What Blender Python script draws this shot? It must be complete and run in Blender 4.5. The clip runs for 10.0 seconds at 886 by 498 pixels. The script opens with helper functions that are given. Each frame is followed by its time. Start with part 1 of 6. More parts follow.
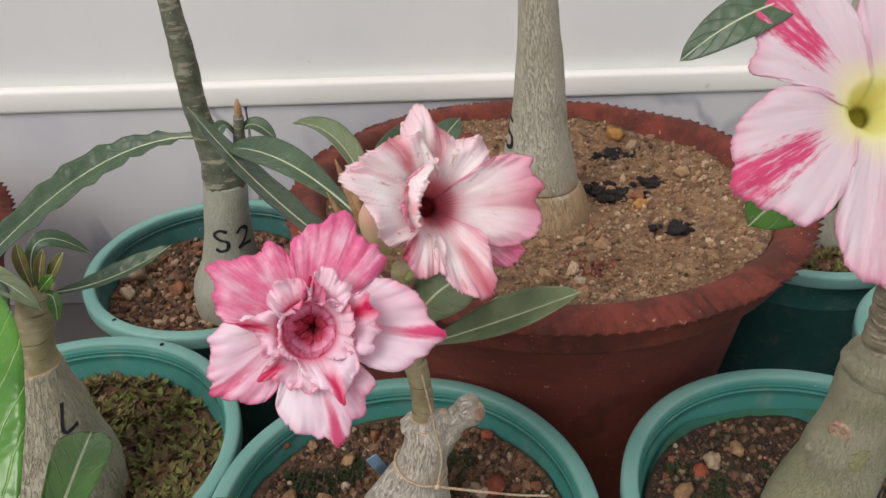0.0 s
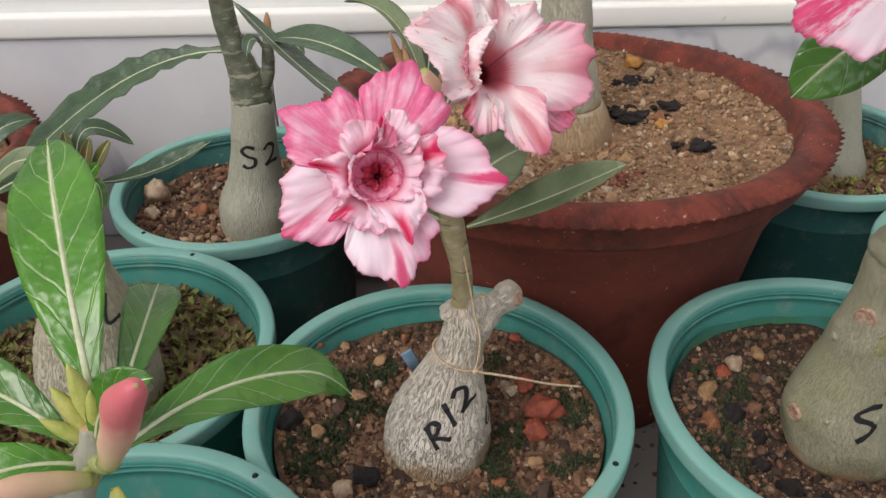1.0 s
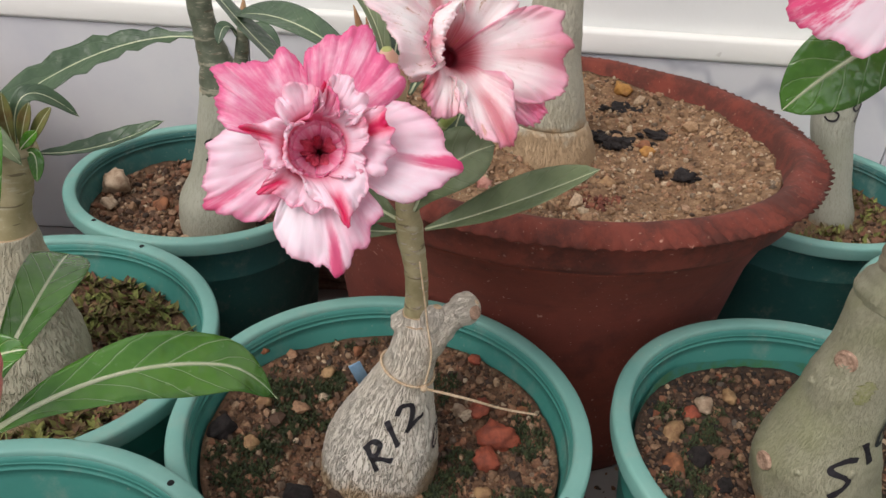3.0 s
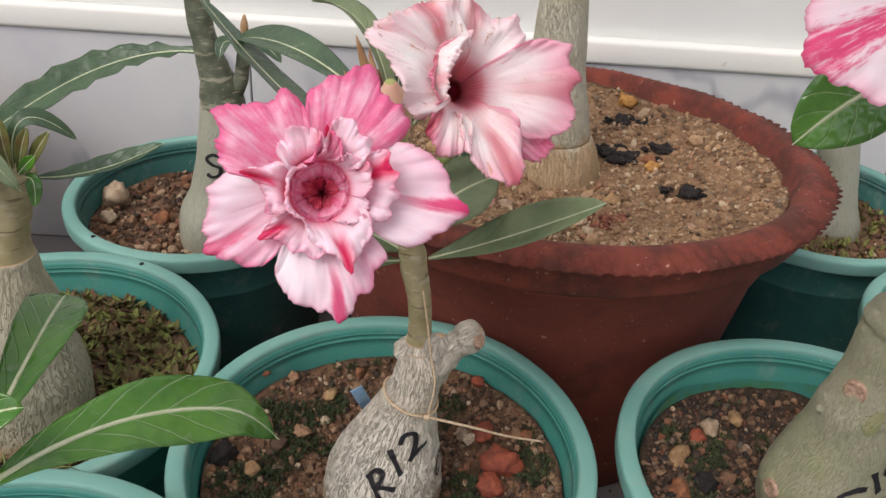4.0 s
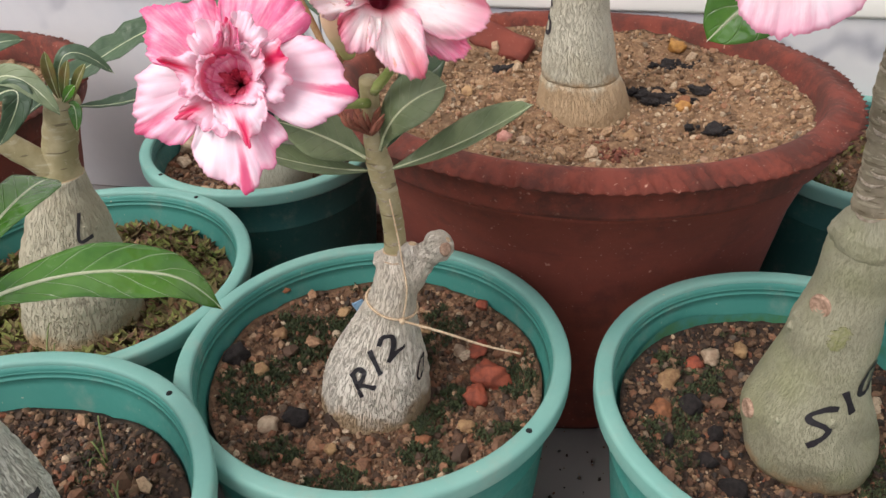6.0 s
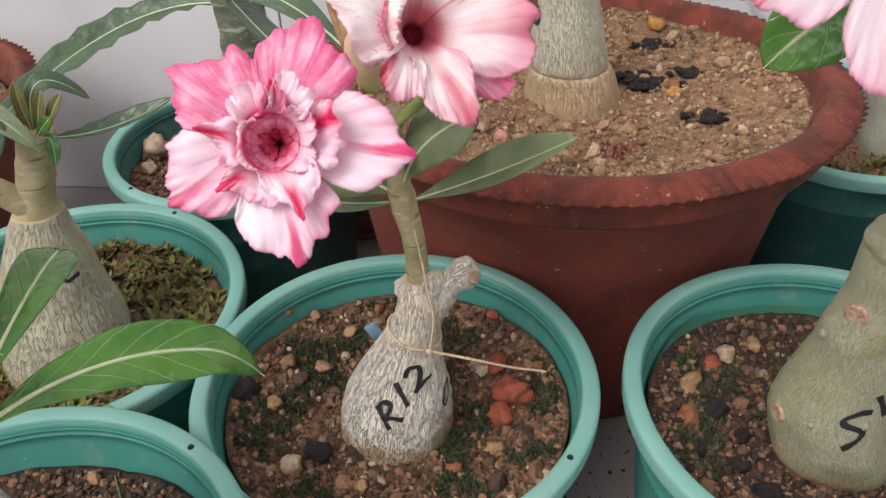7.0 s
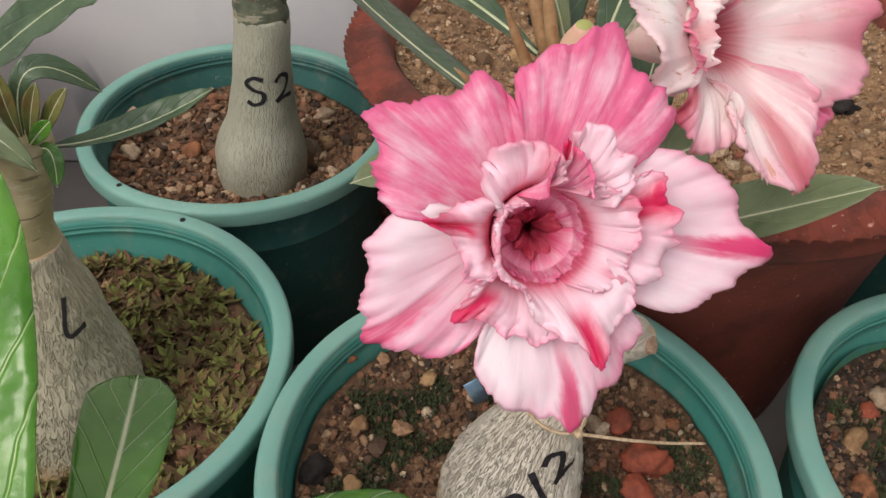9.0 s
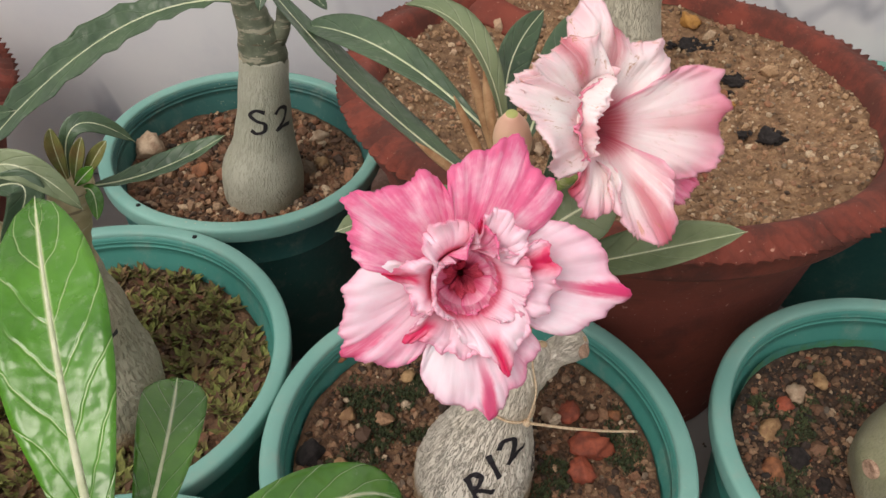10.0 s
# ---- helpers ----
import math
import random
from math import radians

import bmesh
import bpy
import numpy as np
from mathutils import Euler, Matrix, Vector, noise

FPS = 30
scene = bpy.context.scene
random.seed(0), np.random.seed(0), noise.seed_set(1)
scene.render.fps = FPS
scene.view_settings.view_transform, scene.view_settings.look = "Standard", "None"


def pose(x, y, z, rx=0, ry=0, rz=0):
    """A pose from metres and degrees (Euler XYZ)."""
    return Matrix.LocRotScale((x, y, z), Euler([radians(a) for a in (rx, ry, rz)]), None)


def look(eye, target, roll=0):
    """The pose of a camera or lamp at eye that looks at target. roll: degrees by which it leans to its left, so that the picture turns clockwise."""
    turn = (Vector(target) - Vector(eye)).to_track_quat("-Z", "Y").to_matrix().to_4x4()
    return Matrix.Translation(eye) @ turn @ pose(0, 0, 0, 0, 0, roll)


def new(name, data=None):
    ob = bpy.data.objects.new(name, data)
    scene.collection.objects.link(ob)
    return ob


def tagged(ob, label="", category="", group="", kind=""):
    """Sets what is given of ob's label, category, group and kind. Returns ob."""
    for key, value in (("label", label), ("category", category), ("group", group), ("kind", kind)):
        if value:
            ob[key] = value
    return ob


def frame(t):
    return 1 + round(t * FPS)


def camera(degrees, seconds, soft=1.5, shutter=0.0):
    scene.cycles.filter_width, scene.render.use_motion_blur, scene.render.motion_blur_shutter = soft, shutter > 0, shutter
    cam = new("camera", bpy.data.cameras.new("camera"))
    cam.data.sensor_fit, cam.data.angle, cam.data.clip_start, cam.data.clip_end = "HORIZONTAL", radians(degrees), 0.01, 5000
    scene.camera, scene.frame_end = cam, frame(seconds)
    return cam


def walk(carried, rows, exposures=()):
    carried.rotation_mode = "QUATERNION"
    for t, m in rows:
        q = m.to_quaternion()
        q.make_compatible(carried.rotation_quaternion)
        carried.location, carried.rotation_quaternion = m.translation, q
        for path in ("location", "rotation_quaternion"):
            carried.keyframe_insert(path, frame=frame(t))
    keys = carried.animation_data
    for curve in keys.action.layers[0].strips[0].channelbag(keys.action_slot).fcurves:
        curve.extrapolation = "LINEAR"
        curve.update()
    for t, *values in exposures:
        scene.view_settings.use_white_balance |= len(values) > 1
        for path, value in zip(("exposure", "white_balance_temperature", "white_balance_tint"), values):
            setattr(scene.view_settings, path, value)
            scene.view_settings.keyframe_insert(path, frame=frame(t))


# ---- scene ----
cam = camera(56.4, 10.0)
PATH = [
    (0, (0.0032, 0.0152, 0.5046), (0.0067, 0.3520, 0.2890), -1.53),
    (0.5, (-0.0028, 0.0065, 0.5086), (0.0023, 0.3383, 0.2853), -1.64),
    (0.7, (-0.0085, 0.0023, 0.4985), (-0.0020, 0.3326, 0.2730), -1.48),
    (1, (-0.0224, -0.0164, 0.4742), (-0.0150, 0.3141, 0.2490), -0.70),
    (1.2, (-0.0156, -0.0366, 0.4385), (-0.0084, 0.2909, 0.2089), 0.00),
    (1.3, (-0.0129, -0.0465, 0.4256), (-0.0075, 0.2794, 0.1937), 0.25),
    (1.4, (-0.0132, -0.0524, 0.4223), (-0.0088, 0.2757, 0.1934), 1.00),
    (1.5, (-0.0151, -0.0470, 0.4240), (-0.0074, 0.2822, 0.1968), 2.23),
    (1.7, (0.0014, -0.0364, 0.4175), (0.0087, 0.2946, 0.1930), 3.20),
    (2, (0.0058, -0.0486, 0.3867), (0.0160, 0.2902, 0.1742), 4.34),
    (2.2, (0.0077, -0.0388, 0.3904), (0.0171, 0.3003, 0.1784), 4.27),
    (2.5, (0.0020, -0.0162, 0.4213), (0.0128, 0.3238, 0.2109), 4.58),
    (3, (-0.0077, 0.0008, 0.4463), (0.0060, 0.3404, 0.2354), 4.43),
    (3.2, (-0.0116, 0.0065, 0.4529), (0.0035, 0.3455, 0.2411), 4.43),
    (4.3, (-0.0065, 0.0135, 0.4562), (0.0041, 0.3517, 0.2429), 4.46),
    (4.5, (0.0118, -0.0056, 0.4444), (0.0089, 0.3333, 0.2320), 3.72),
    (4.7, (0.0494, -0.0203, 0.4270), (0.0341, 0.3180, 0.2140), 3.34),
    (5, (0.0957, -0.0258, 0.4185), (0.0566, 0.3111, 0.2066), 1.36),
    (5.2, (0.0887, -0.0349, 0.4268), (0.0394, 0.2997, 0.2132), 0.08),
    (5.5, (0.0803, -0.0424, 0.4323), (0.0218, 0.2907, 0.2187), -1.05),
    (5.7, (0.0809, -0.0344, 0.4399), (0.0216, 0.2971, 0.2240), -0.99),
    (6.8, (0.0402, -0.0007, 0.4452), (0.0072, 0.3217, 0.2108), -2.01),
    (7, (0.0295, 0.0085, 0.4644), (0.0060, 0.3271, 0.2237), -1.53),
    (7.5, (0.0202, 0.0219, 0.4774), (0.0109, 0.3364, 0.2304), -0.50),
    (8, (0.0074, 0.0267, 0.4822), (0.0055, 0.3384, 0.2314), 0.22),
    (8.3, (-0.0145, 0.0446, 0.4793), (-0.0086, 0.3523, 0.2239), 1.04),
    (8.5, (-0.0377, 0.0655, 0.4654), (-0.0291, 0.3721, 0.2086), 1.57),
    (8.7, (-0.0497, 0.0941, 0.4474), (-0.0385, 0.3978, 0.1873), 2.19),
    (9, (-0.0626, 0.1129, 0.4363), (-0.0471, 0.4132, 0.1725), 2.73),
    (9.2, (-0.0623, 0.0954, 0.4434), (-0.0465, 0.3939, 0.1776), 3.13),
    (9.5, (-0.0596, 0.0612, 0.4725), (-0.0435, 0.3603, 0.2075), 2.89),
    (9.7, (-0.0539, 0.0626, 0.4858), (-0.0390, 0.3604, 0.2191), 2.73),
    (10, (-0.0541, 0.0730, 0.4891), (-0.0373, 0.3708, 0.2225), 3.01),
]
walk(cam, [(t, look(eye, target, roll)) for t, eye, target, roll in PATH],
     exposures=[(t, e + 0.36, 6500 if t < 8.2 else 6800, 16) for t, e in ((0.0, -0.2), (1.0, -0.08), (2.0, 0.30), (2.4, 0.25), (3.0, 0.0), (4.5, 0.0), (5.0, 0.28), (5.5, 0.32), (7.0, 0.22), (7.5, 0.02), (8.0, -0.04), (8.5, -0.06), (9.0, -0.03), (10.0, 0.01))])

# ---- world and light ----
world = bpy.data.worlds.new("sky")
scene.world = world
world.use_nodes = True
wn = world.node_tree.nodes
sky = wn.new("ShaderNodeTexSky")
sky.sky_type, sky.sun_disc = "NISHITA", False
sky.sun_elevation, sky.sun_rotation = radians(44), radians(222)
overcast = wn.new("ShaderNodeHueSaturation")
overcast.inputs["Saturation"].default_value = 0.18
world.node_tree.links.new(sky.outputs[0], overcast.inputs["Color"])
world.node_tree.links.new(overcast.outputs[0], wn["Background"].inputs[0])
wn["Background"].inputs[1].default_value = 0.15
lamp = bpy.data.lights.new("sun", "SUN")
lamp.energy, lamp.angle, lamp.color = 1.3, radians(32), (1.0, 0.945, 0.865)
new("sun", lamp).matrix_world = look((-1.6, -1.6, 3.0), (0, 0.3, 0.1))


# ---- materials ----
def lin(r, g, b):
    """Linear colour from 0..255 display values."""
    return tuple(((c / 255 + 0.055) / 1.055) ** 2.4 if c > 10 else c / 255 / 12.92 for c in (r, g, b)) + (1,)


class Mat:
    """A small wrapper to write node materials tersely."""

    def __init__(self, name, rough=0.6, metal=0.0):
        self.m = bpy.data.materials.new(name)
        self.m.use_nodes = True
        self.t = self.m.node_tree
        self.b = self.t.nodes["Principled BSDF"]
        self.b.inputs["Roughness"].default_value = rough
        self.b.inputs["Metallic"].default_value = metal

    def n(self, kind, **inputs):
        node = self.t.nodes.new("ShaderNode" + kind)
        for key, value in inputs.items():
            socket = node.inputs[int(key[1:])] if key[0] == "i" and key[1:].isdigit() else node.inputs[key]
            self.put(socket, value)
        return node

    def put(self, socket, value):
        if isinstance(value, bpy.types.NodeSocket):
            self.t.links.new(value, socket)
        else:
            socket.default_value = value

    def coord(self, scale=(1, 1, 1), which="Object"):
        tc = self.n("TexCoord")
        mp = self.n("Mapping", Scale=scale)
        self.t.links.new(tc.outputs[which], mp.inputs["Vector"])
        return mp.outputs[0]

    def noise(self, vec, scale, detail=4.0, rough=0.55, distortion=0.0):
        return self.n("TexNoise", Vector=vec, Scale=scale, Detail=detail, Roughness=rough, Distortion=distortion).outputs["Fac"]

    def ramp(self, fac, stops):
        r = self.n("ValToRGB", Fac=fac)
        els = r.color_ramp.elements
        while len(els) < len(stops):
            els.new(0.5)
        for e, (p, c) in zip(els, stops):
            e.position, e.color = p, c if len(c) == 4 else (*c, 1)
        return r.outputs["Color"]

    def mix(self, fac, a, b, blend="MIX"):
        x = self.t.nodes.new("ShaderNodeMix")
        x.data_type, x.blend_type = "RGBA", blend
        self.put(x.inputs[0], fac), self.put(x.inputs[6], a), self.put(x.inputs[7], b)
        return x.outputs[2]

    def math(self, op, a, b=0.0, clamp=False):
        x = self.t.nodes.new("ShaderNodeMath")
        x.operation, x.use_clamp = op, clamp
        self.put(x.inputs[0], a), self.put(x.inputs[1], b)
        return x.outputs[0]

    def band(self, x, lo, hi):
        """0 below lo, 1 above hi, smooth between."""
        r = self.n("MapRange", Value=x)
        r.interpolation_type = "SMOOTHSTEP"
        r.inputs["From Min"].default_value, r.inputs["From Max"].default_value = lo, hi
        return r.outputs[0]

    def bump(self, height, strength=0.3, distance=0.001):
        k = self.n("Bump", Height=height, Strength=strength, Distance=distance)
        self.t.links.new(k.outputs[0], self.b.inputs["Normal"])

    def colour(self, value):
        self.put(self.b.inputs["Base Color"], value)
        return self

    def rough(self, value):
        self.put(self.b.inputs["Roughness"], value)
        return self


def make_plastic(name, base, pale):
    m = Mat(name, 0.42)
    v = m.coord()
    big, fine = m.noise(v, 14, 3), m.noise(v, 300, 3)
    c = m.mix(m.band(big, 0.35, 0.7), base, pale)
    dust = m.band(m.noise(v, 60, 6, 0.7), 0.5, 0.8)
    c = m.mix(m.math("MULTIPLY", dust, 0.4), c, lin(150, 158, 144))
    fleck = m.band(m.noise(v, 420, 2, 0.5), 0.70, 0.75)
    c = m.mix(m.math("MULTIPLY", m.math("MULTIPLY", fleck, m.band(big, 0.45, 0.65)), 0.7), c, lin(188, 184, 164))
    m.colour(c)
    m.rough(m.ramp(fine, [(0.3, (0.5, 0.5, 0.5)), (0.7, (0.66, 0.66, 0.66))]))
    m.bump(m.math("ADD", m.math("MULTIPLY", big, 0.5), m.math("MULTIPLY", fine, 0.1)), 0.25, 0.002)
    m.b.inputs["Subsurface Weight"].default_value = 0.0
    return m.m


TEAL = make_plastic("teal_plastic", lin(58, 132, 121), lin(70, 143, 131))
# Darker copy of the teal: shade between the pots put into the colour.
TEAL_SHADED = make_plastic("shaded_teal_plastic", lin(46, 98, 94), lin(56, 110, 104))
# Paler copy of the teal: sky light on the rims put into the colour.
TEAL_RIM_LIT = make_plastic("lit_teal_plastic_rim", lin(110, 163, 152), lin(126, 174, 162))


def make_algae():
    m = Mat("algae_stain", 0.55)
    v = m.coord()
    k = m.noise(v, 60, 6, 0.7)
    m.colour(m.mix(m.band(k, 0.4, 0.65), lin(66, 136, 124), lin(72, 126, 84)))
    m.bump(k, 0.3, 0.001)
    return m.m


ALGAE = make_algae()


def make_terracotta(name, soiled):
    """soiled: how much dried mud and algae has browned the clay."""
    m = Mat(name, 0.88)
    v = m.coord()
    big, mid, fine = m.noise(v, 9, 4), m.noise(v, 55, 5, 0.65), m.noise(v, 420, 3)
    rings = m.noise(m.coord((0.6, 0.6, 9)), 30, 4)
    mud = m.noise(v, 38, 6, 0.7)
    c = m.mix(m.band(big, 0.3, 0.7), lin(114, 52, 40), lin(134, 65, 49))
    c = m.mix(m.math("MULTIPLY", m.band(mid, 0.5, 0.75), 0.5), c, lin(100, 48, 40))
    c = m.mix(m.math("MULTIPLY", m.band(m.noise(v, 160, 2), 0.69, 0.75), 0.7), c, lin(206, 160, 138))
    c = m.mix(m.math("MULTIPLY", m.band(m.noise(v, 480, 2), 0.70, 0.75), 0.6), c, lin(204, 164, 144))
    c = m.mix(m.math("MULTIPLY", m.band(m.noise(v, 24, 5, 0.65), 0.54, 0.70), 0.5), c, lin(76, 40, 34))
    c = m.mix(m.math("MULTIPLY", m.band(rings, 0.55, 0.8), 0.25), c, lin(96, 46, 40))
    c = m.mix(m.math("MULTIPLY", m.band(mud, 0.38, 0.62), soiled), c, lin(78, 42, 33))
    m.colour(c)
    m.bump(m.math("ADD", m.math("ADD", m.math("MULTIPLY", mid, 0.5), m.math("MULTIPLY", fine, 0.35)), m.math("MULTIPLY", rings, 0.5)), 0.5, 0.0012)
    return m.m


TERRACOTTA = make_terracotta("terracotta", 0.15)
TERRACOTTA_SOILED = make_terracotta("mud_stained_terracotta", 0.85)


def make_soil(name, dark, mid, pale):
    m = Mat(name, 0.95)
    v = m.coord()
    k, f = m.noise(v, 130, 8, 0.7), m.noise(v, 26, 4)
    c = m.ramp(k, [(0.3, dark), (0.52, mid), (0.72, pale)])
    c = m.mix(m.math("MULTIPLY", m.band(f, 0.45, 0.7), 0.5), c, dark)
    m.colour(c)
    m.bump(m.noise(v, 500, 5, 0.7), 0.9, 0.002)
    return m.m


SOIL = make_soil("dark_potting_soil", lin(64, 48, 36), lin(124, 93, 69), lin(164, 128, 97))
SOIL_DARK = make_soil("damp_black_soil", lin(36, 28, 23), lin(74, 57, 44), lin(110, 86, 66))
SOIL_SAND = make_soil("sandy_brown_soil", lin(86, 64, 46), lin(144, 112, 82), lin(184, 154, 118))


def make_pebbles(name, stops):
    m = Mat(name, 0.8)
    g = m.n("NewGeometry").outputs["Random Per Island"]
    v = m.coord()
    c = m.ramp(g, stops)
    c = m.mix(m.math("MULTIPLY", m.band(m.noise(v, 700, 4), 0.4, 0.7), 0.45), c, lin(70, 54, 42))
    m.colour(c)
    m.bump(m.noise(v, 1500, 3), 0.5, 0.0006)
    return m.m


PEBBLES = make_pebbles("mixed_gravel", [(0.0, lin(46, 38, 32)), (0.2, lin(86, 64, 49)), (0.42, lin(128, 92, 68)), (0.6, lin(142, 94, 68)), (0.75, lin(166, 130, 98)), (0.84, lin(118, 102, 86)), (0.93, lin(188, 156, 122)), (1.0, lin(204, 184, 156))])
DARK_PEBBLES = make_pebbles("damp_dark_gravel", [(0.0, lin(28, 26, 25)), (0.3, lin(44, 38, 34)), (0.5, lin(74, 54, 42)), (0.66, lin(112, 78, 56)), (0.78, lin(140, 82, 56)), (0.88, lin(92, 84, 74)), (0.96, lin(172, 140, 106)), (1.0, lin(200, 182, 156))])
CLAY_CRUMBS = make_pebbles("crumbled_red_clay", [(0.0, lin(96, 50, 38)), (0.6, lin(128, 70, 52)), (1.0, lin(150, 92, 68))])
CRUMBS = make_pebbles("crumbled_soil", [(0.0, lin(48, 38, 30)), (0.35, lin(92, 69, 51)), (0.7, lin(124, 95, 71)), (1.0, lin(156, 124, 95))])
SAND_PEBBLES = make_pebbles("sand_grit", [(0.0, lin(96, 72, 52)), (0.3, lin(150, 118, 86)), (0.55, lin(178, 146, 110)), (0.75, lin(150, 106, 78)), (0.9, lin(204, 182, 150)), (1.0, lin(70, 56, 46))])


def make_stone(name, a, b, rough=0.75, scale=160):
    m = Mat(name, rough)
    v = m.coord()
    k = m.noise(v, scale, 6, 0.65)
    m.colour(m.mix(m.band(k, 0.35, 0.68), a, b))
    m.bump(m.noise(v, scale * 4, 5, 0.7), 0.6, 0.0012)
    return m.m


STONE_WHITE = make_stone("pale_quartz", lin(190, 168, 142), lin(142, 116, 92))
STONE_RED = make_stone("red_brick_chip", lin(170, 86, 60), lin(124, 64, 48))
STONE_ORANGE = make_stone("orange_clay_chip", lin(160, 104, 68), lin(118, 76, 52))
STONE_TAN = make_stone("tan_pebble", lin(176, 142, 100), lin(132, 98, 68))
STONE_YELLOW = make_stone("ochre_pebble", lin(190, 140, 70), lin(150, 104, 54))
CHARCOAL = make_stone("charcoal", lin(46, 40, 38), lin(24, 21, 20), 1.0, 420)
STONE_PINK = make_stone("pink_granite", lin(206, 156, 140), lin(180, 120, 106))
TAG_BLUE = make_stone("pale_blue_plastic", lin(150, 186, 214), lin(132, 170, 202), 0.4)


def make_bark(name, crest, groove, warm, around=60.0, strength=0.8, tall=12.0, contrast=0.55, foot=None, wavy=1.2):
    """Skin of short wavy ridges that run upward, on a chart of (turn, height): pale crests over darker grooves.
    foot: height in metres below which the once buried skin is tan."""
    m = Mat(name, 0.55)
    uv = m.n("UVMap").outputs[0]
    sep = m.n("SeparateXYZ", Vector=uv)
    turn = m.math("MULTIPLY", sep.outputs[0], 2 * math.pi)
    ring = m.n("CombineXYZ", X=m.math("MULTIPLY", m.math("COSINE", turn), around / 6.283), Y=m.math("MULTIPLY", m.math("SINE", turn), around / 6.283), Z=m.math("MULTIPLY", sep.outputs[1], tall)).outputs[0]
    ridge = m.noise(ring, 1.0, 2.0, 0.45, wavy)
    net = m.band(ridge, 0.36, 0.52)
    obj = m.coord()
    big, fine, patch = m.noise(obj, 26, 4), m.noise(obj, 900, 3), m.noise(obj, 75, 4, 0.6)
    c = m.mix(m.math("ADD", 1.0 - contrast, m.math("MULTIPLY", net, contrast)), groove, crest)
    c = m.mix(m.math("MULTIPLY", m.band(big, 0.42, 0.7), 0.5), c, warm)
    c = m.mix(m.math("MULTIPLY", m.band(patch, 0.58, 0.75), 0.16), c, groove)
    if foot:
        low = m.math("ADD", m.math("MULTIPLY", sep.outputs[1], 0.1), m.math("MULTIPLY", m.math("SUBTRACT", patch, 0.5), 0.03))
        c = m.mix(m.math("MULTIPLY", m.math("SUBTRACT", 1.0, m.band(low, foot - 0.006, foot + 0.005)), 0.88), c, lin(182, 152, 114))
    m.colour(c)
    m.bump(m.math("ADD", net, m.math("MULTIPLY", fine, 0.2)), strength, 0.0021)
    return m.m


BARK_R12 = make_bark("pale_wrinkled_bark", lin(236, 227, 210), lin(146, 129, 104), lin(220, 203, 174), 150, 1.0, 20.0, 0.44, 0.1310, 1.6)
BARK_S10 = make_bark("olive_grey_bark", lin(158, 155, 130), lin(120, 119, 92), lin(136, 140, 96), 290, 0.6, 42.0, 0.5, 0.122)
BARK_GREY = make_bark("silver_grey_bark", lin(172, 172, 154), lin(128, 129, 110), lin(152, 154, 130), 150, 0.5, 20.0, 0.38, 0.112)
BARK_BIG = make_bark("pale_cream_bark", lin(196, 192, 171), lin(146, 140, 116), lin(182, 175, 146), 190, 0.8, 22.0, 0.30, 0.2240, 1.3)
BARK_P = make_bark("white_grey_bark", lin(222, 220, 208), lin(128, 122, 104), lin(188, 184, 160), 170, 1.0, 15.0, 0.60, None, 1.8)
BARK_SCALY = make_bark("scaly_grey_bark", lin(184, 178, 154), lin(134, 124, 100), lin(172, 160, 130), 130, 0.8, 20.0, 0.38, 0.128)


def make_stem(name, a, b, ring=140.0):
    m = Mat(name, 0.6)
    v = m.coord()
    k = m.noise(v, 70, 5, 0.6)
    rings = m.noise(m.coord((0.5, 0.5, 2.2)), ring, 3)
    c = m.mix(m.band(k, 0.35, 0.65), a, b)
    c = m.mix(m.math("MULTIPLY", m.band(rings, 0.56, 0.64), 0.45), c, lin(186, 178, 154))
    c = m.mix(m.math("MULTIPLY", m.band(m.noise(m.coord((0.35, 0.35, 2.6)), ring * 0.9, 2), 0.62, 0.66), 0.7), c, lin(84, 72, 50))
    c = m.mix(m.math("MULTIPLY", m.band(m.noise(v, 620, 2), 0.68, 0.74), 0.6), c, lin(206, 196, 168))
    m.colour(c)
    m.bump(m.math("ADD", rings, m.math("MULTIPLY", k, 0.5)), 0.5, 0.001)
    return m.m


STEM = make_stem("green_grey_stem", lin(146, 136, 98), lin(172, 160, 124))
STEM_DARK = make_stem("dark_olive_stem", lin(76, 84, 66), lin(112, 116, 96))
STEM_BROWN = make_stem("brown_grey_stem", lin(120, 110, 90), lin(152, 142, 120), 220.0)
SHOOT = make_stem("fresh_green_shoot", lin(120, 138, 70), lin(150, 160, 96))


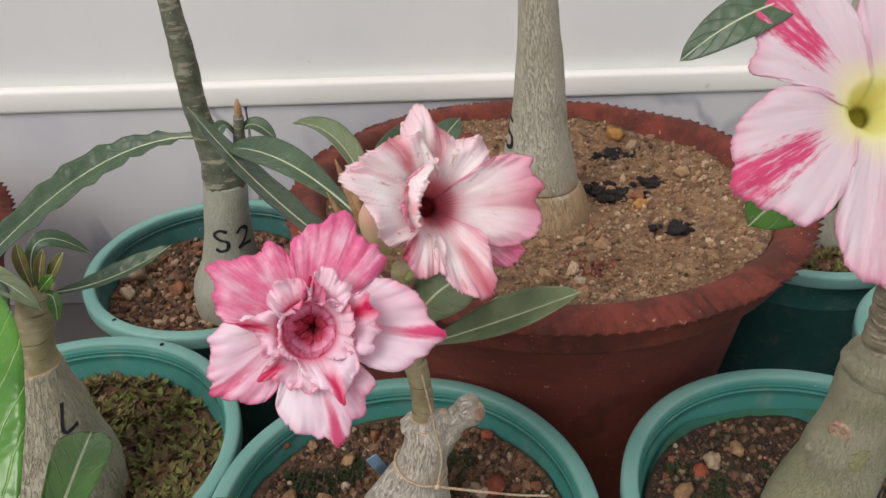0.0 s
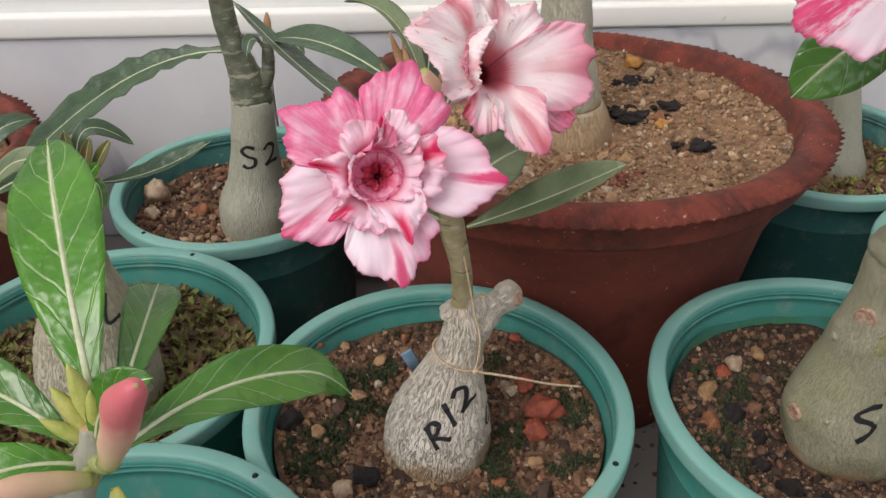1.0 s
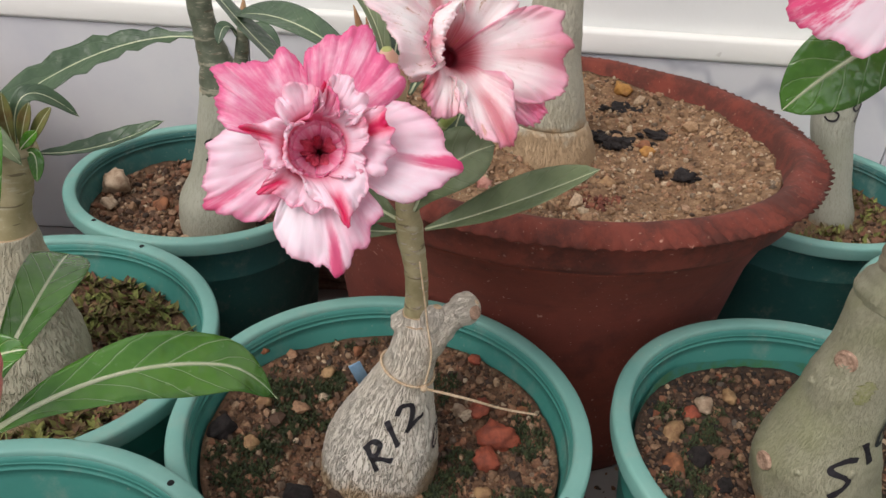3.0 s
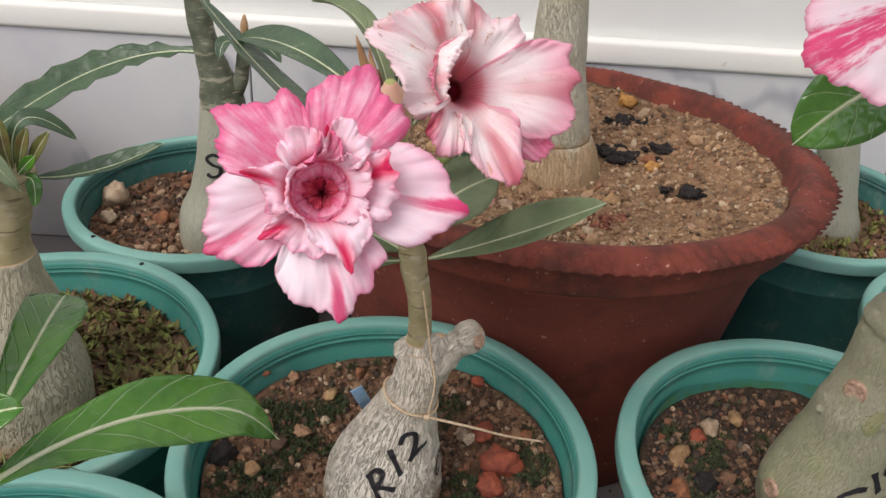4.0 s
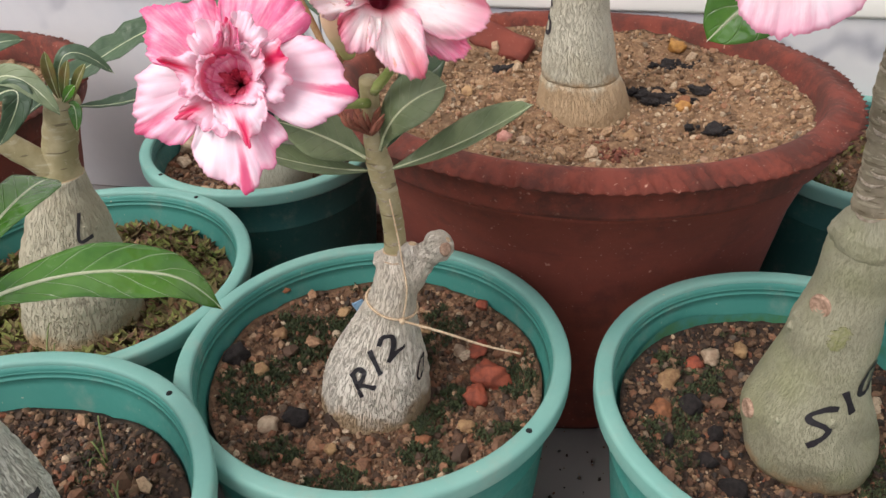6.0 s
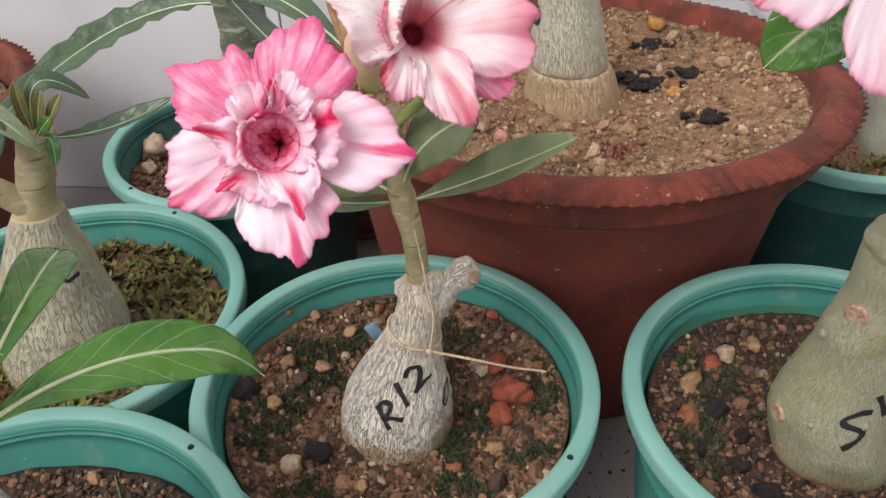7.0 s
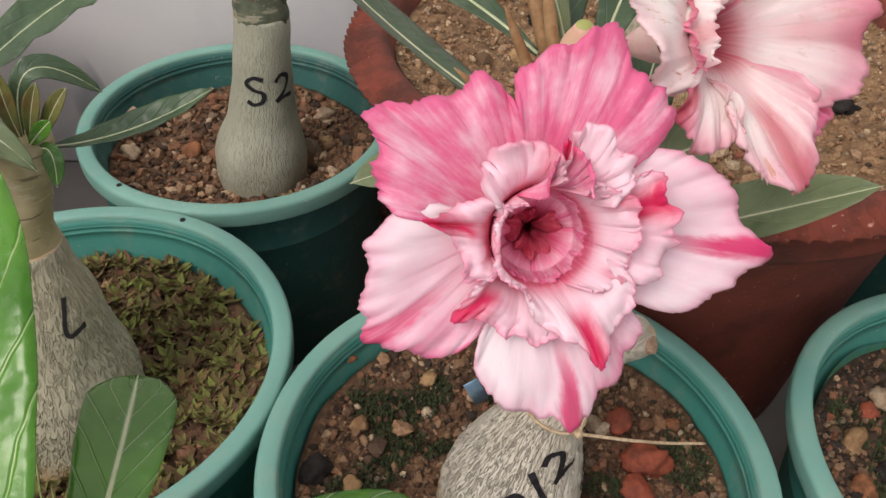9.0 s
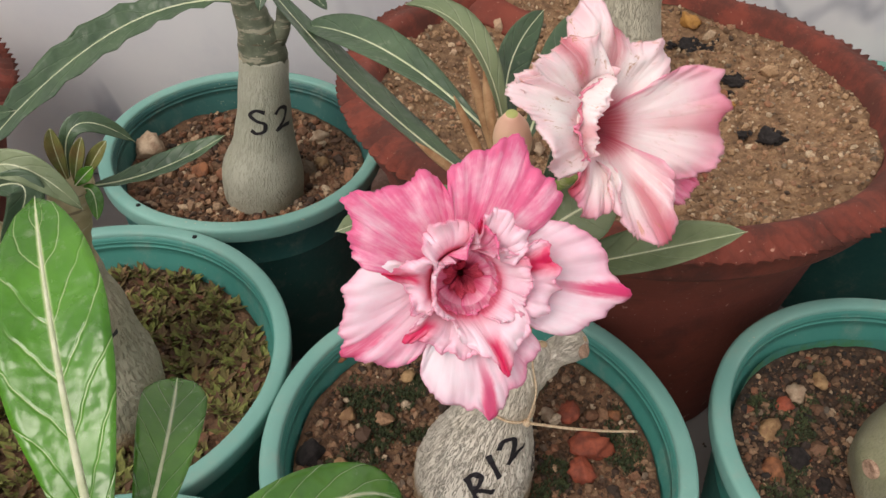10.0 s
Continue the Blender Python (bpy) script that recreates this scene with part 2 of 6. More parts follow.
def make_leaf(name, dark, light, vein, rough=0.34, veins=1.0):
    m = Mat(name, rough)
    uv = m.n("UVMap").outputs[0]
    sep = m.n("SeparateXYZ", Vector=uv)
    x, y = sep.outputs[0], sep.outputs[1]
    v = m.coord()
    side = m.math("ABSOLUTE", m.math("SUBTRACT", x, 0.5))
    # side veins that run out and forward from the midrib
    phase = m.math("SUBTRACT", m.math("MULTIPLY", y, 7.0), m.math("MULTIPLY", side, 3.2))
    phase = m.math("ADD", phase, m.math("MULTIPLY", m.noise(v, 55, 2), 0.7))
    tri = m.math("ABSOLUTE", m.math("SUBTRACT", m.math("FRACT", phase), 0.5))
    line = m.math("SUBTRACT", 1.0, m.band(tri, 0.004, 0.034))
    k = m.noise(v, 45, 4)
    c = m.mix(m.band(k, 0.3, 0.7), dark, light)
    c = m.mix(m.math("MULTIPLY", m.math("MULTIPLY", line, m.band(m.noise(v, 60, 2), 0.25, 0.5)), 0.5 * veins), c, vein)
    c = m.mix(m.math("MULTIPLY", m.band(m.noise(v, 150, 5, 0.7), 0.58, 0.75), 0.22), c, lin(176, 182, 160))
    c = m.mix(m.math("MULTIPLY", m.math("SUBTRACT", 1.0, m.band(side, 0.01, 0.045)), 0.85 * veins), c, vein)
    m.colour(c)
    m.rough(m.ramp(m.noise(v, 120, 4), [(0.3, (rough - 0.06,) * 3), (0.7, (rough + 0.12,) * 3)]))
    m.bump(m.math("ADD", m.math("MULTIPLY", m.band(tri, 0.0, 0.10), 0.25), m.math("ADD", m.math("MULTIPLY", m.noise(v, 85, 2), 2.4), m.math("MULTIPLY", m.noise(v, 240, 3), 0.2))), 0.55, 0.0014)
    m.b.inputs["Specular IOR Level"].default_value = 0.6
    return m.m


LEAF = make_leaf("glossy_green_leaf", lin(58, 104, 36), lin(82, 130, 48), lin(176, 190, 156), 0.16)
LEAF_BRIGHT = make_leaf("bright_green_leaf", lin(54, 108, 18), lin(76, 134, 30), lin(196, 208, 156), 0.22)
LEAF_DARK = make_leaf("deep_green_leaf", lin(52, 74, 52), lin(72, 96, 66), lin(118, 138, 104), 0.38, 0.5)
LEAF_GREY = make_leaf("grey_green_leaf", lin(94, 110, 76), lin(120, 134, 97), lin(148, 156, 124), 0.5, 0.7)
LEAF_YOUNG = make_leaf("reddish_young_leaf", lin(116, 84, 50), lin(104, 120, 60), lin(160, 130, 100), 0.45, 0.5)
MIDRIB = make_stone("pale_midrib", lin(210, 214, 182), lin(190, 200, 158), 0.4)


def make_petal(name, white, pink, deep, brown=0.0, stripe_only=False, wide=0.15, edge=0.3):
    """u runs from the throat to the rim, v across; object colour: r pinkness, g stripe strength, b stripe place, alpha the drift of pinkness across."""
    m = Mat(name, 0.55)
    uv = m.n("UVMap").outputs[0]
    sep = m.n("SeparateXYZ", Vector=uv)
    v, u = sep.outputs[0], sep.outputs[1]
    info = m.n("ObjectInfo")
    rgb = m.n("SeparateColor", Color=info.outputs["Color"])
    strength, place = rgb.outputs[1], rgb.outputs[2]
    drift = m.math("MULTIPLY", m.math("SUBTRACT", info.outputs["Alpha"], 0.5), m.math("MULTIPLY", m.math("SUBTRACT", v, 0.5), 4.0))
    pinkness = m.math("MAXIMUM", m.math("ADD", rgb.outputs[0], drift), 0.0)
    shift = m.n("CombineXYZ", X=m.math("MULTIPLY", info.outputs["Random"], 37.0), Y=0.0, Z=0.0).outputs[0]
    along = m.n("VectorMath", i0=m.n("Mapping", Vector=uv, Scale=(26, 1.8, 1)).outputs[0], i1=shift).outputs[0]
    blotch = m.n("VectorMath", i0=m.n("Mapping", Vector=uv, Scale=(5, 3, 1)).outputs[0], i1=shift).outputs[0]
    streak, cloud = m.noise(along, 1.0, 5, 0.65), m.noise(blotch, 1.0, 4, 0.6)
    # pink towards both margins and the outer rim, with soft streaks
    off = m.math("ABSOLUTE", m.math("SUBTRACT", v, 0.5))
    rim = m.math("MAXIMUM", m.band(u, 0.62 if brown else 0.86, 1.02), m.band(off, 0.40, 0.52))
    base = m.math("SUBTRACT", 1.0, m.band(u, 0.12, 0.46))
    f = m.math("ADD", m.math("MULTIPLY", pinkness, m.band(m.math("ADD", m.math("MULTIPLY", streak, 0.38), m.math("MULTIPLY", cloud, 0.62)), 0.16, 0.66)), m.math("MULTIPLY", m.math("MULTIPLY", rim, edge), m.math("MINIMUM", m.math("ADD", 0.35, m.math("MULTIPLY", rgb.outputs[0], 2.4)), 1.0)) if brown else m.math("MULTIPLY", rim, edge))
    f = m.math("MINIMUM", m.math("ADD", f, 0.08), 1.0)
    c = m.mix(f, white, pink)
    near = m.math("ABSOLUTE", m.math("SUBTRACT", v, m.math("ADD", place, m.math("MULTIPLY", m.math("SUBTRACT", cloud, 0.5), 0.12))))
    stripe = m.math("MULTIPLY", m.math("SUBTRACT", 1.0, m.band(near, 0.02, 0.24 if stripe_only else wide)), m.band(u, 0.3 if wide > 0.1 else 0.45, 0.6 if wide > 0.1 else 0.8))
    if stripe_only:
        speck = m.noise(m.n("VectorMath", i0=m.n("Mapping", Vector=uv, Scale=(44, 9, 1)).outputs[0], i1=shift).outputs[0], 1.0, 4, 0.7)
        grain = m.math("ADD", m.math("MULTIPLY", m.math("SUBTRACT", speck, 0.5), 1.6), m.math("MULTIPLY", m.math("SUBTRACT", streak, 0.5), 1.6))
        stripe = m.math("MULTIPLY", m.band(m.math("ADD", m.math("MULTIPLY", stripe, 0.9), grain), 0.32, 0.95), strength)
    else:
        stripe = m.math("MULTIPLY", m.math("MULTIPLY", stripe, strength), m.band(streak, 0.05, 0.5))
    c = m.mix(stripe, c, deep)
    if not stripe_only:
        c = m.mix(m.math("MULTIPLY", base, m.math("ADD", 0.45, m.math("MULTIPLY", streak, 0.7)), True), c, deep)
    else:
        c = m.mix(m.math("MULTIPLY", m.math("SUBTRACT", 1.0, m.band(u, 0.16, 0.50)), 0.9), c, lin(226, 222, 128))
    c = m.mix(m.math("MULTIPLY", m.band(u, 0.975, 1.0), 0.4), c, lin(150, 92, 60) if brown else deep)
    if brown:
        spots = m.band(m.noise(m.n("Mapping", Vector=uv, Scale=(9, 9, 1)).outputs[0], 1.0, 3, 0.6), 0.63, 0.7)
        veinb = m.math("MULTIPLY", m.band(m.noise(m.n("Mapping", Vector=along, Scale=(0.5, 2.2, 1)).outputs[0], 1.2, 5, 0.8, 0.8), 0.56, 0.62), m.band(cloud, 0.44, 0.56))
        pale = m.math("SUBTRACT", 1.0, m.band(pinkness, 0.08, 0.35))
        c = m.mix(m.math("MULTIPLY", m.math("MAXIMUM", m.math("MULTIPLY", spots, 0.25), m.math("MULTIPLY", veinb, pale)), brown * 0.75), c, lin(180, 126, 82))
    m.colour(c)
    m.bump(m.math("ADD", streak, m.math("MULTIPLY", cloud, 0.5)), 0.12, 0.0010)
    m.b.inputs["Subsurface Weight"].default_value = 0.45
    m.b.inputs["Subsurface Radius"].default_value = (1.0, 0.55, 0.6)
    m.b.inputs["Subsurface Scale"].default_value = 0.002
    return m.m


PETAL = make_petal("pink_petal", lin(252, 232, 239), lin(222, 98, 142), lin(206, 48, 106), wide=0.06)
PETAL_INNER = make_petal("pink_flecked_inner_petal", lin(250, 222, 231), lin(226, 110, 150), lin(204, 30, 88), wide=0.17)
PETAL_FADED = make_petal("faded_pink_petal", lin(250, 238, 234), lin(222, 118, 150), lin(180, 30, 66), 1.0, edge=0.6)
PETAL_STRIPE = make_petal("white_striped_petal", lin(211, 197, 201), lin(216, 138, 164), lin(198, 58, 106), 0.0, True, edge=0.5)
THROAT = make_stone("crimson_throat", lin(170, 34, 62), lin(206, 84, 108), 0.55, 260)
THROAT_YELLOW = make_stone("yellow_throat", lin(218, 212, 82), lin(230, 224, 140), 0.6, 300)
TUBE_PINK = make_stone("pale_pink_tube", lin(236, 186, 190), lin(232, 204, 196), 0.6, 120)


def make_bud():
    """Green at its foot, pale salmon in the middle and rose at the rolled tip, along the tube's length."""
    m = Mat("salmon_bud_skin", 0.5)
    v = m.coord()
    y = m.n("SeparateXYZ", Vector=m.n("UVMap").outputs[0]).outputs[1]
    k = m.noise(v, 90, 4)
    y = m.math("ADD", y, m.math("MULTIPLY", m.math("SUBTRACT", k, 0.5), 0.16))
    r = m.n("MapRange", Value=y)
    r.inputs["From Min"].default_value, r.inputs["From Max"].default_value = 2.0, 2.6
    m.colour(m.ramp(r.outputs[0], [(0.0, lin(164, 170, 100)), (0.22, lin(214, 186, 150)), (0.5, lin(212, 168, 146)), (0.70, lin(208, 118, 116)), (1.0, lin(206, 104, 112))]))
    m.bump(m.noise(m.coord((1, 1, 0.3)), 300, 4), 0.3, 0.0008)
    return m.m


BUD_PINK = make_bud()
CALYX = make_stone("yellow_green_sepal", lin(192, 192, 108), lin(160, 174, 84), 0.5)
DRY = make_stone("dried_bract", lin(150, 112, 76), lin(184, 150, 110), 0.8)
BRACT = make_stone("reddish_dry_bract", lin(158, 98, 78), lin(122, 76, 58), 0.8, 300)
STRING = make_stone("tan_jute_string", lin(238, 216, 182), lin(206, 172, 134), 0.85, 900)
INK = Mat("black_marker_ink", 0.5).colour(lin(34, 30, 34)).m
HOLE = Mat("dark_drain_hole", 0.9).colour(lin(16, 22, 22)).m
MOSS = make_stone("moss_green", lin(74, 84, 50), lin(48, 57, 39), 0.9, 300)
MOSS_LIGHT = make_stone("pale_green_algae", lin(138, 140, 92), lin(156, 154, 122), 0.9, 420)
SCAR_PALE = make_stone("pale_leaf_scar", lin(184, 172, 154), lin(138, 124, 104), 0.8, 420)
SCAR = make_stone("pinkish_scar_tissue", lin(200, 166, 142), lin(142, 112, 90), 0.7, 420)


def make_torn():
    m = Mat("torn_dry_skin", 0.85)
    k = m.noise(m.coord((0.5, 0.5, 2.4)), 170, 5, 0.65)
    m.colour(m.ramp(k, [(0.34, lin(84, 66, 52)), (0.43, lin(146, 124, 100)), (0.52, lin(186, 172, 150)), (0.6, lin(206, 202, 188))]))
    m.bump(k, 1.0, 0.003)
    return m.m


TORN = make_torn()
WEED = make_pebbles("tiny_succulent_leaves", [(0.0, lin(92, 60, 46)), (0.3, lin(106, 92, 54)), (0.6, lin(114, 118, 58)), (0.85, lin(134, 142, 70)), (1.0, lin(122, 70, 58))])
GRASS = make_stone("grass_blade", lin(128, 140, 82), lin(104, 120, 66), 0.5)


def make_plaster(name, a, b, dirt):
    m = Mat(name, 0.7)
    v = m.coord()
    k = m.noise(v, 5, 6, 0.6)
    c = m.mix(m.band(k, 0.3, 0.72), a, b)
    c = m.mix(m.math("MULTIPLY", m.band(m.noise(v, 16, 6, 0.7), 0.6, 0.82), 0.35), c, dirt)
    c = m.mix(m.math("MULTIPLY", m.band(m.noise(v, 70, 2), 0.76, 0.8), 0.5), c, dirt)
    m.colour(c)
    m.bump(m.noise(v, 220, 4), 0.15, 0.001)
    return m.m


WALL_PAINT = make_plaster("off_white_wall_paint", lin(222, 224, 220), lin(229, 230, 226), lin(192, 192, 184))
WHITE_TRIM = make_plaster("white_trim_paint", lin(244, 243, 236), lin(238, 237, 228), lin(204, 200, 188))
FLOOR_GREY = make_plaster("grey_cement_floor", lin(150, 144, 140), lin(132, 126, 122), lin(96, 88, 82))


def make_marble():
    m = Mat("grey_marble_tile", 0.3)
    v = m.coord()
    k = m.noise(v, 3.2, 7, 0.62)
    vein = m.noise(m.coord((1.0, 1.0, 0.8)), 2.6, 4, 0.5, 0.6)
    line = m.math("SUBTRACT", 1.0, m.band(m.math("ABSOLUTE", m.math("SUBTRACT", vein, 0.5)), 0.0, 0.018))
    c = m.mix(m.band(k, 0.35, 0.66), lin(200, 201, 206), lin(220, 220, 219))
    c = m.mix(m.math("MULTIPLY", m.band(m.noise(v, 7, 5, 0.6), 0.56, 0.72), 0.35), c, lin(160, 168, 186))
    c = m.mix(m.math("MULTIPLY", line, m.band(k, 0.4, 0.7)), c, lin(150, 152, 162))
    m.colour(c)
    return m.m


MARBLE = make_marble()


def make_brick():
    m = Mat("worn_pink_brick", 0.9)
    v = m.coord()
    layer = m.noise(m.coord((0.25, 0.25, 3.0)), 45, 5, 0.65)
    c = m.ramp(layer, [(0.34, lin(112, 84, 72)), (0.48, lin(164, 128, 112)), (0.62, lin(192, 160, 144))])
    m.colour(m.mix(m.math("MULTIPLY", m.band(m.noise(v, 90, 4), 0.5, 0.7), 0.4), c, lin(104, 76, 64)))
    m.bump(m.math("ADD", layer, m.noise(v, 300, 4)), 0.8, 0.003)
    return m.m


BRICK = make_brick()


# ---- mesh helpers ----
def thing(name, at, label, category, group="", kind=""):
    ob = new(name)
    ob.location = at
    ob.empty_display_size = 0.02
    return tagged(ob, label, category, group, kind)


def part(name, bm, material, parent=None, label="", smooth=True):
    """Links a bmesh, given in world coordinates, as one mesh object under a thing or a part."""
    origin = Vector()
    up = parent
    while up is not None:
        origin += up.location
        up = up.parent
    me = bpy.data.meshes.new(name)
    bmesh.ops.translate(bm, verts=bm.verts, vec=-origin)
    bm.normal_update()
    bm.to_mesh(me)
    bm.free()
    me.materials.append(material)
    if smooth:
        me.shade_smooth()
    ob = new(name, me)
    ob.parent = parent
    return tagged(ob, label)


def lathe(at, profile, n=72, mod=None):
    """Turns (radius, height) pairs round the upright axis through at; mod(r, z, angle, i) may shift a vertex."""
    bm = bmesh.new()
    rings = []
    for i, (r, z) in enumerate(profile):
        if r < 1e-6:
            rings.append([bm.verts.new((at[0], at[1], at[2] + z))])
            continue
        ring = []
        for k in range(n):
            a = 2 * math.pi * k / n
            rr, zz = mod(r, z, a, i) if mod else (r, z)
            ring.append(bm.verts.new((at[0] + rr * math.cos(a), at[1] + rr * math.sin(a), at[2] + zz)))
        rings.append(ring)
    for a, b in zip(rings, rings[1:]):
        for k in range(n):
            j = (k + 1) % n
            if len(a) == 1 and len(b) > 1:
                bm.faces.new((a[0], b[j], b[k]))
            elif len(b) == 1 and len(a) > 1:
                bm.faces.new((a[k], a[j], b[0]))
            elif len(a) > 1:
                bm.faces.new((a[k], a[j], b[j], b[k]))
    return bm


def spline(points, steps):
    """Catmull-Rom through points of any dimension."""
    p = [np.array(q, float) for q in points]
    p = [2 * p[0] - p[1]] + p + [2 * p[-1] - p[-2]]
    out = []
    for i in range(1, len(p) - 2):
        for k in range(steps):
            t = k / steps
            out.append(0.5 * (2 * p[i] + (p[i + 1] - p[i - 1]) * t + (2 * p[i - 1] - 5 * p[i] + 4 * p[i + 1] - p[i + 2]) * t * t + (3 * p[i] - p[i - 1] - 3 * p[i + 1] + p[i + 2]) * t ** 3))
    out.append(p[-2])
    return out


def tube(points, n=12, steps=6, rough=0.0, freq=120.0, knots=0.0):
    """A closed tube through (x, y, z, radius) rows, its skin roughened by noise."""
    rows = spline(points, steps)
    bm = bmesh.new()
    layer = bm.loops.layers.uv.new("UVMap")
    side = None
    rings = []
    for i, row in enumerate(rows):
        c, r = Vector(row[:3]), max(row[3], 1e-5)
        d = Vector((rows[min(i + 1, len(rows) - 1)] - rows[max(i - 1, 0)])[:3]).normalized()
        if side is None:
            side = d.orthogonal().normalized()
        side = (side - d * side.dot(d)).normalized()
        other = d.cross(side)
        ring = []
        for k in range(n):
            a = 2 * math.pi * k / n
            w = side * math.cos(a) + other * math.sin(a)
            q = c + w * r
            s = 1 + rough * noise.noise(q * freq) + knots * noise.noise(Vector((q.x * 30, q.y * 30, q.z * 260)))
            ring.append(bm.verts.new(c + w * r * s))
        rings.append(ring)
    far = 0.0
    for i, (a, b) in enumerate(zip(rings, rings[1:])):
        step = float(np.linalg.norm(rows[i + 1][:3] - rows[i][:3]))
        for k in range(n):
            f = bm.faces.new((a[k], a[(k + 1) % n], b[(k + 1) % n], b[k]))
            for loop, (p, q) in zip(f.loops, ((k, 0), (k + 1, 0), (k + 1, 1), (k, 1))):
                loop[layer].uv = (p / n, 2.0 + 10 * (far + step * q))
        far += step
    for ring, at, flip in ((rings[0], rows[0], True), (rings[-1], rows[-1], False)):
        mid = bm.verts.new(at[:3])
        for k in range(n):
            f = (ring[k], ring[(k + 1) % n], mid)
            bm.faces.new(f[::-1] if flip else f)
    return bm


def sheet(grid, thick):
    """A thin closed sheet over a grid of points [i][j], with a UV of (across, along)."""
    bm = bmesh.new()
    layer = bm.loops.layers.uv.new("UVMap")
    ni, nj = len(grid), len(grid[0])
    top = [[bm.verts.new(p) for p in row] for row in grid]
    normals = [[None] * nj for _ in range(ni)]
    for i in range(ni):
        for j in range(nj):
            a = grid[min(i + 1, ni - 1)][j] - grid[max(i - 1, 0)][j]
            b = grid[i][min(j + 1, nj - 1)] - grid[i][max(j - 1, 0)]
            nn = b.cross(a)
            normals[i][j] = nn.normalized() if nn.length > 1e-12 else Vector((0, 0, 1))
    low = [[bm.verts.new(grid[i][j] - normals[i][j] * thick * (0.35 if j in (0, nj - 1) or i == ni - 1 else 1)) for j in range(nj)] for i in range(ni)]

    def quad(vs, ids):
        f = bm.faces.new(vs)
        for loop, (i, j) in zip(f.loops, ids):
            loop[layer].uv = (j / (nj - 1), i / (ni - 1))

    for i in range(ni - 1):
        for j in range(nj - 1):
            ids = [(i, j), (i, j + 1), (i + 1, j + 1), (i + 1, j)]
            quad([top[a][b] for a, b in ids], ids)
            quad([low[a][b] for a, b in ids[::-1]], ids[::-1])
    edge = [(0, j) for j in range(nj)] + [(i, nj - 1) for i in range(1, ni)] + [(ni - 1, j) for j in range(nj - 2, -1, -1)] + [(i, 0) for i in range(ni - 2, 0, -1)]
    for k in range(len(edge)):
        a, b = edge[k], edge[(k + 1) % len(edge)]
        quad([top[b[0]][b[1]], top[a[0]][a[1]], low[a[0]][a[1]], low[b[0]][b[1]]], [b, a, a, b])
    return bm


def bezier(a, b, c, t):
    return a * (1 - t) ** 2 + b * 2 * t * (1 - t) + c * t * t


def leaf(parent, base, mid, tip, width, up=(0, 0, 1), fold=0.25, wave=0.0, material=None, waves=5, shape=0.62, label="", hook=0.0, thick=0.0006):
    """A leaf blade along a bent line, folded up along its midrib, with a midrib of its own; hook: how far its tip droops."""
    a, c = Vector(base), Vector(tip)
    m = Vector(mid)
    m = m * 2 - (a + c) / 2
    rows, nj = 22, 11
    hint = Vector(up).normalized()
    grid, spine = [], []
    seed = random.random() * 10
    for i in range(rows):
        t = i / (rows - 1)
        p = bezier(a, m, c, t) - Vector((0, 0, hook * max(0.0, (t - 0.80) / 0.20) ** 2))
        d = (bezier(a, m, c, min(t + 0.02, 1)) - bezier(a, m, c, max(t - 0.02, 0))).normalized()
        nrm = (hint - d * hint.dot(d)).normalized()
        side = d.cross(nrm)
        # narrow stalk, widest past the middle, short blunt point
        w = width / 2 * (0.10 + 0.90 * math.sin(math.pi * min(1, t / (2 * shape))) ** 1.15 if t < shape else math.cos((t - shape) / (1 - shape) * math.pi / 2) ** 0.62)
        w = max(w, width * 0.012)
        row = []
        for j in range(nj):
            x = 2 * j / (nj - 1) - 1
            lift = fold * abs(x) * w
            lift += wave * abs(x) ** 1.5 * math.sin(waves * 2 * math.pi * t + seed + (1.3 if x > 0 else 0)) * width
            row.append(p + side * x * w + nrm * lift)
        grid.append(row)
        spine.append((*(p + nrm * (-0.0001)), width * (0.040 if material in (LEAF, LEAF_BRIGHT) else 0.028) * (1.05 - t) + 0.00015))
    blade = part("leaf", sheet(grid, thick), material, parent, label)
    part("midrib", tube(spine[::3] + [spine[-1]], 6, 2), MIDRIB, blade)
    return blade


def scatter(name, centre, radius, z, count, size, material, seed, label, category, height=None):
    """Loose grit on a round bed: many small uneven stones in one mesh."""
    rng = np.random.default_rng(seed)
    ico = bmesh.new()
    bmesh.ops.create_icosphere(ico, subdivisions=1, radius=1)
    verts = np.array([v.co[:] for v in ico.verts])
    faces = np.array([[v.index for v in f.verts] for f in ico.faces])
    ico.free()
    rr = np.sqrt(rng.uniform(0, 1, count)) * radius
    aa = rng.uniform(0, 2 * math.pi, count)
    allv, allf = [], []
    for k in range(count):
        s = size * rng.lognormal(0, 0.55)
        s = min(s, size * 3.2)
        q, _ = np.linalg.qr(rng.normal(size=(3, 3)))
        shape = np.array([1, rng.uniform(0.65, 1), rng.uniform(0.45, 0.85)]) * s
        vv = (verts * (1 + rng.uniform(-0.34, 0.2, (len(verts), 1))) * shape) @ q.T
        x, y = rr[k] * math.cos(aa[k]), rr[k] * math.sin(aa[k])
        h = height(x, y) if height else 0
        vv += np.array([centre[0] + x, centre[1] + y, z + h + s * rng.uniform(0.0, 0.5)])
        allv.append(vv)
        allf.append(faces + len(verts) * k)
    me = bpy.data.meshes.new(name)
    me.from_pydata(np.concatenate(allv).tolist(), [], np.concatenate(allf).tolist())
    me.materials.append(material)
    return tagged(new(name, me), label, category, kind="stuff")


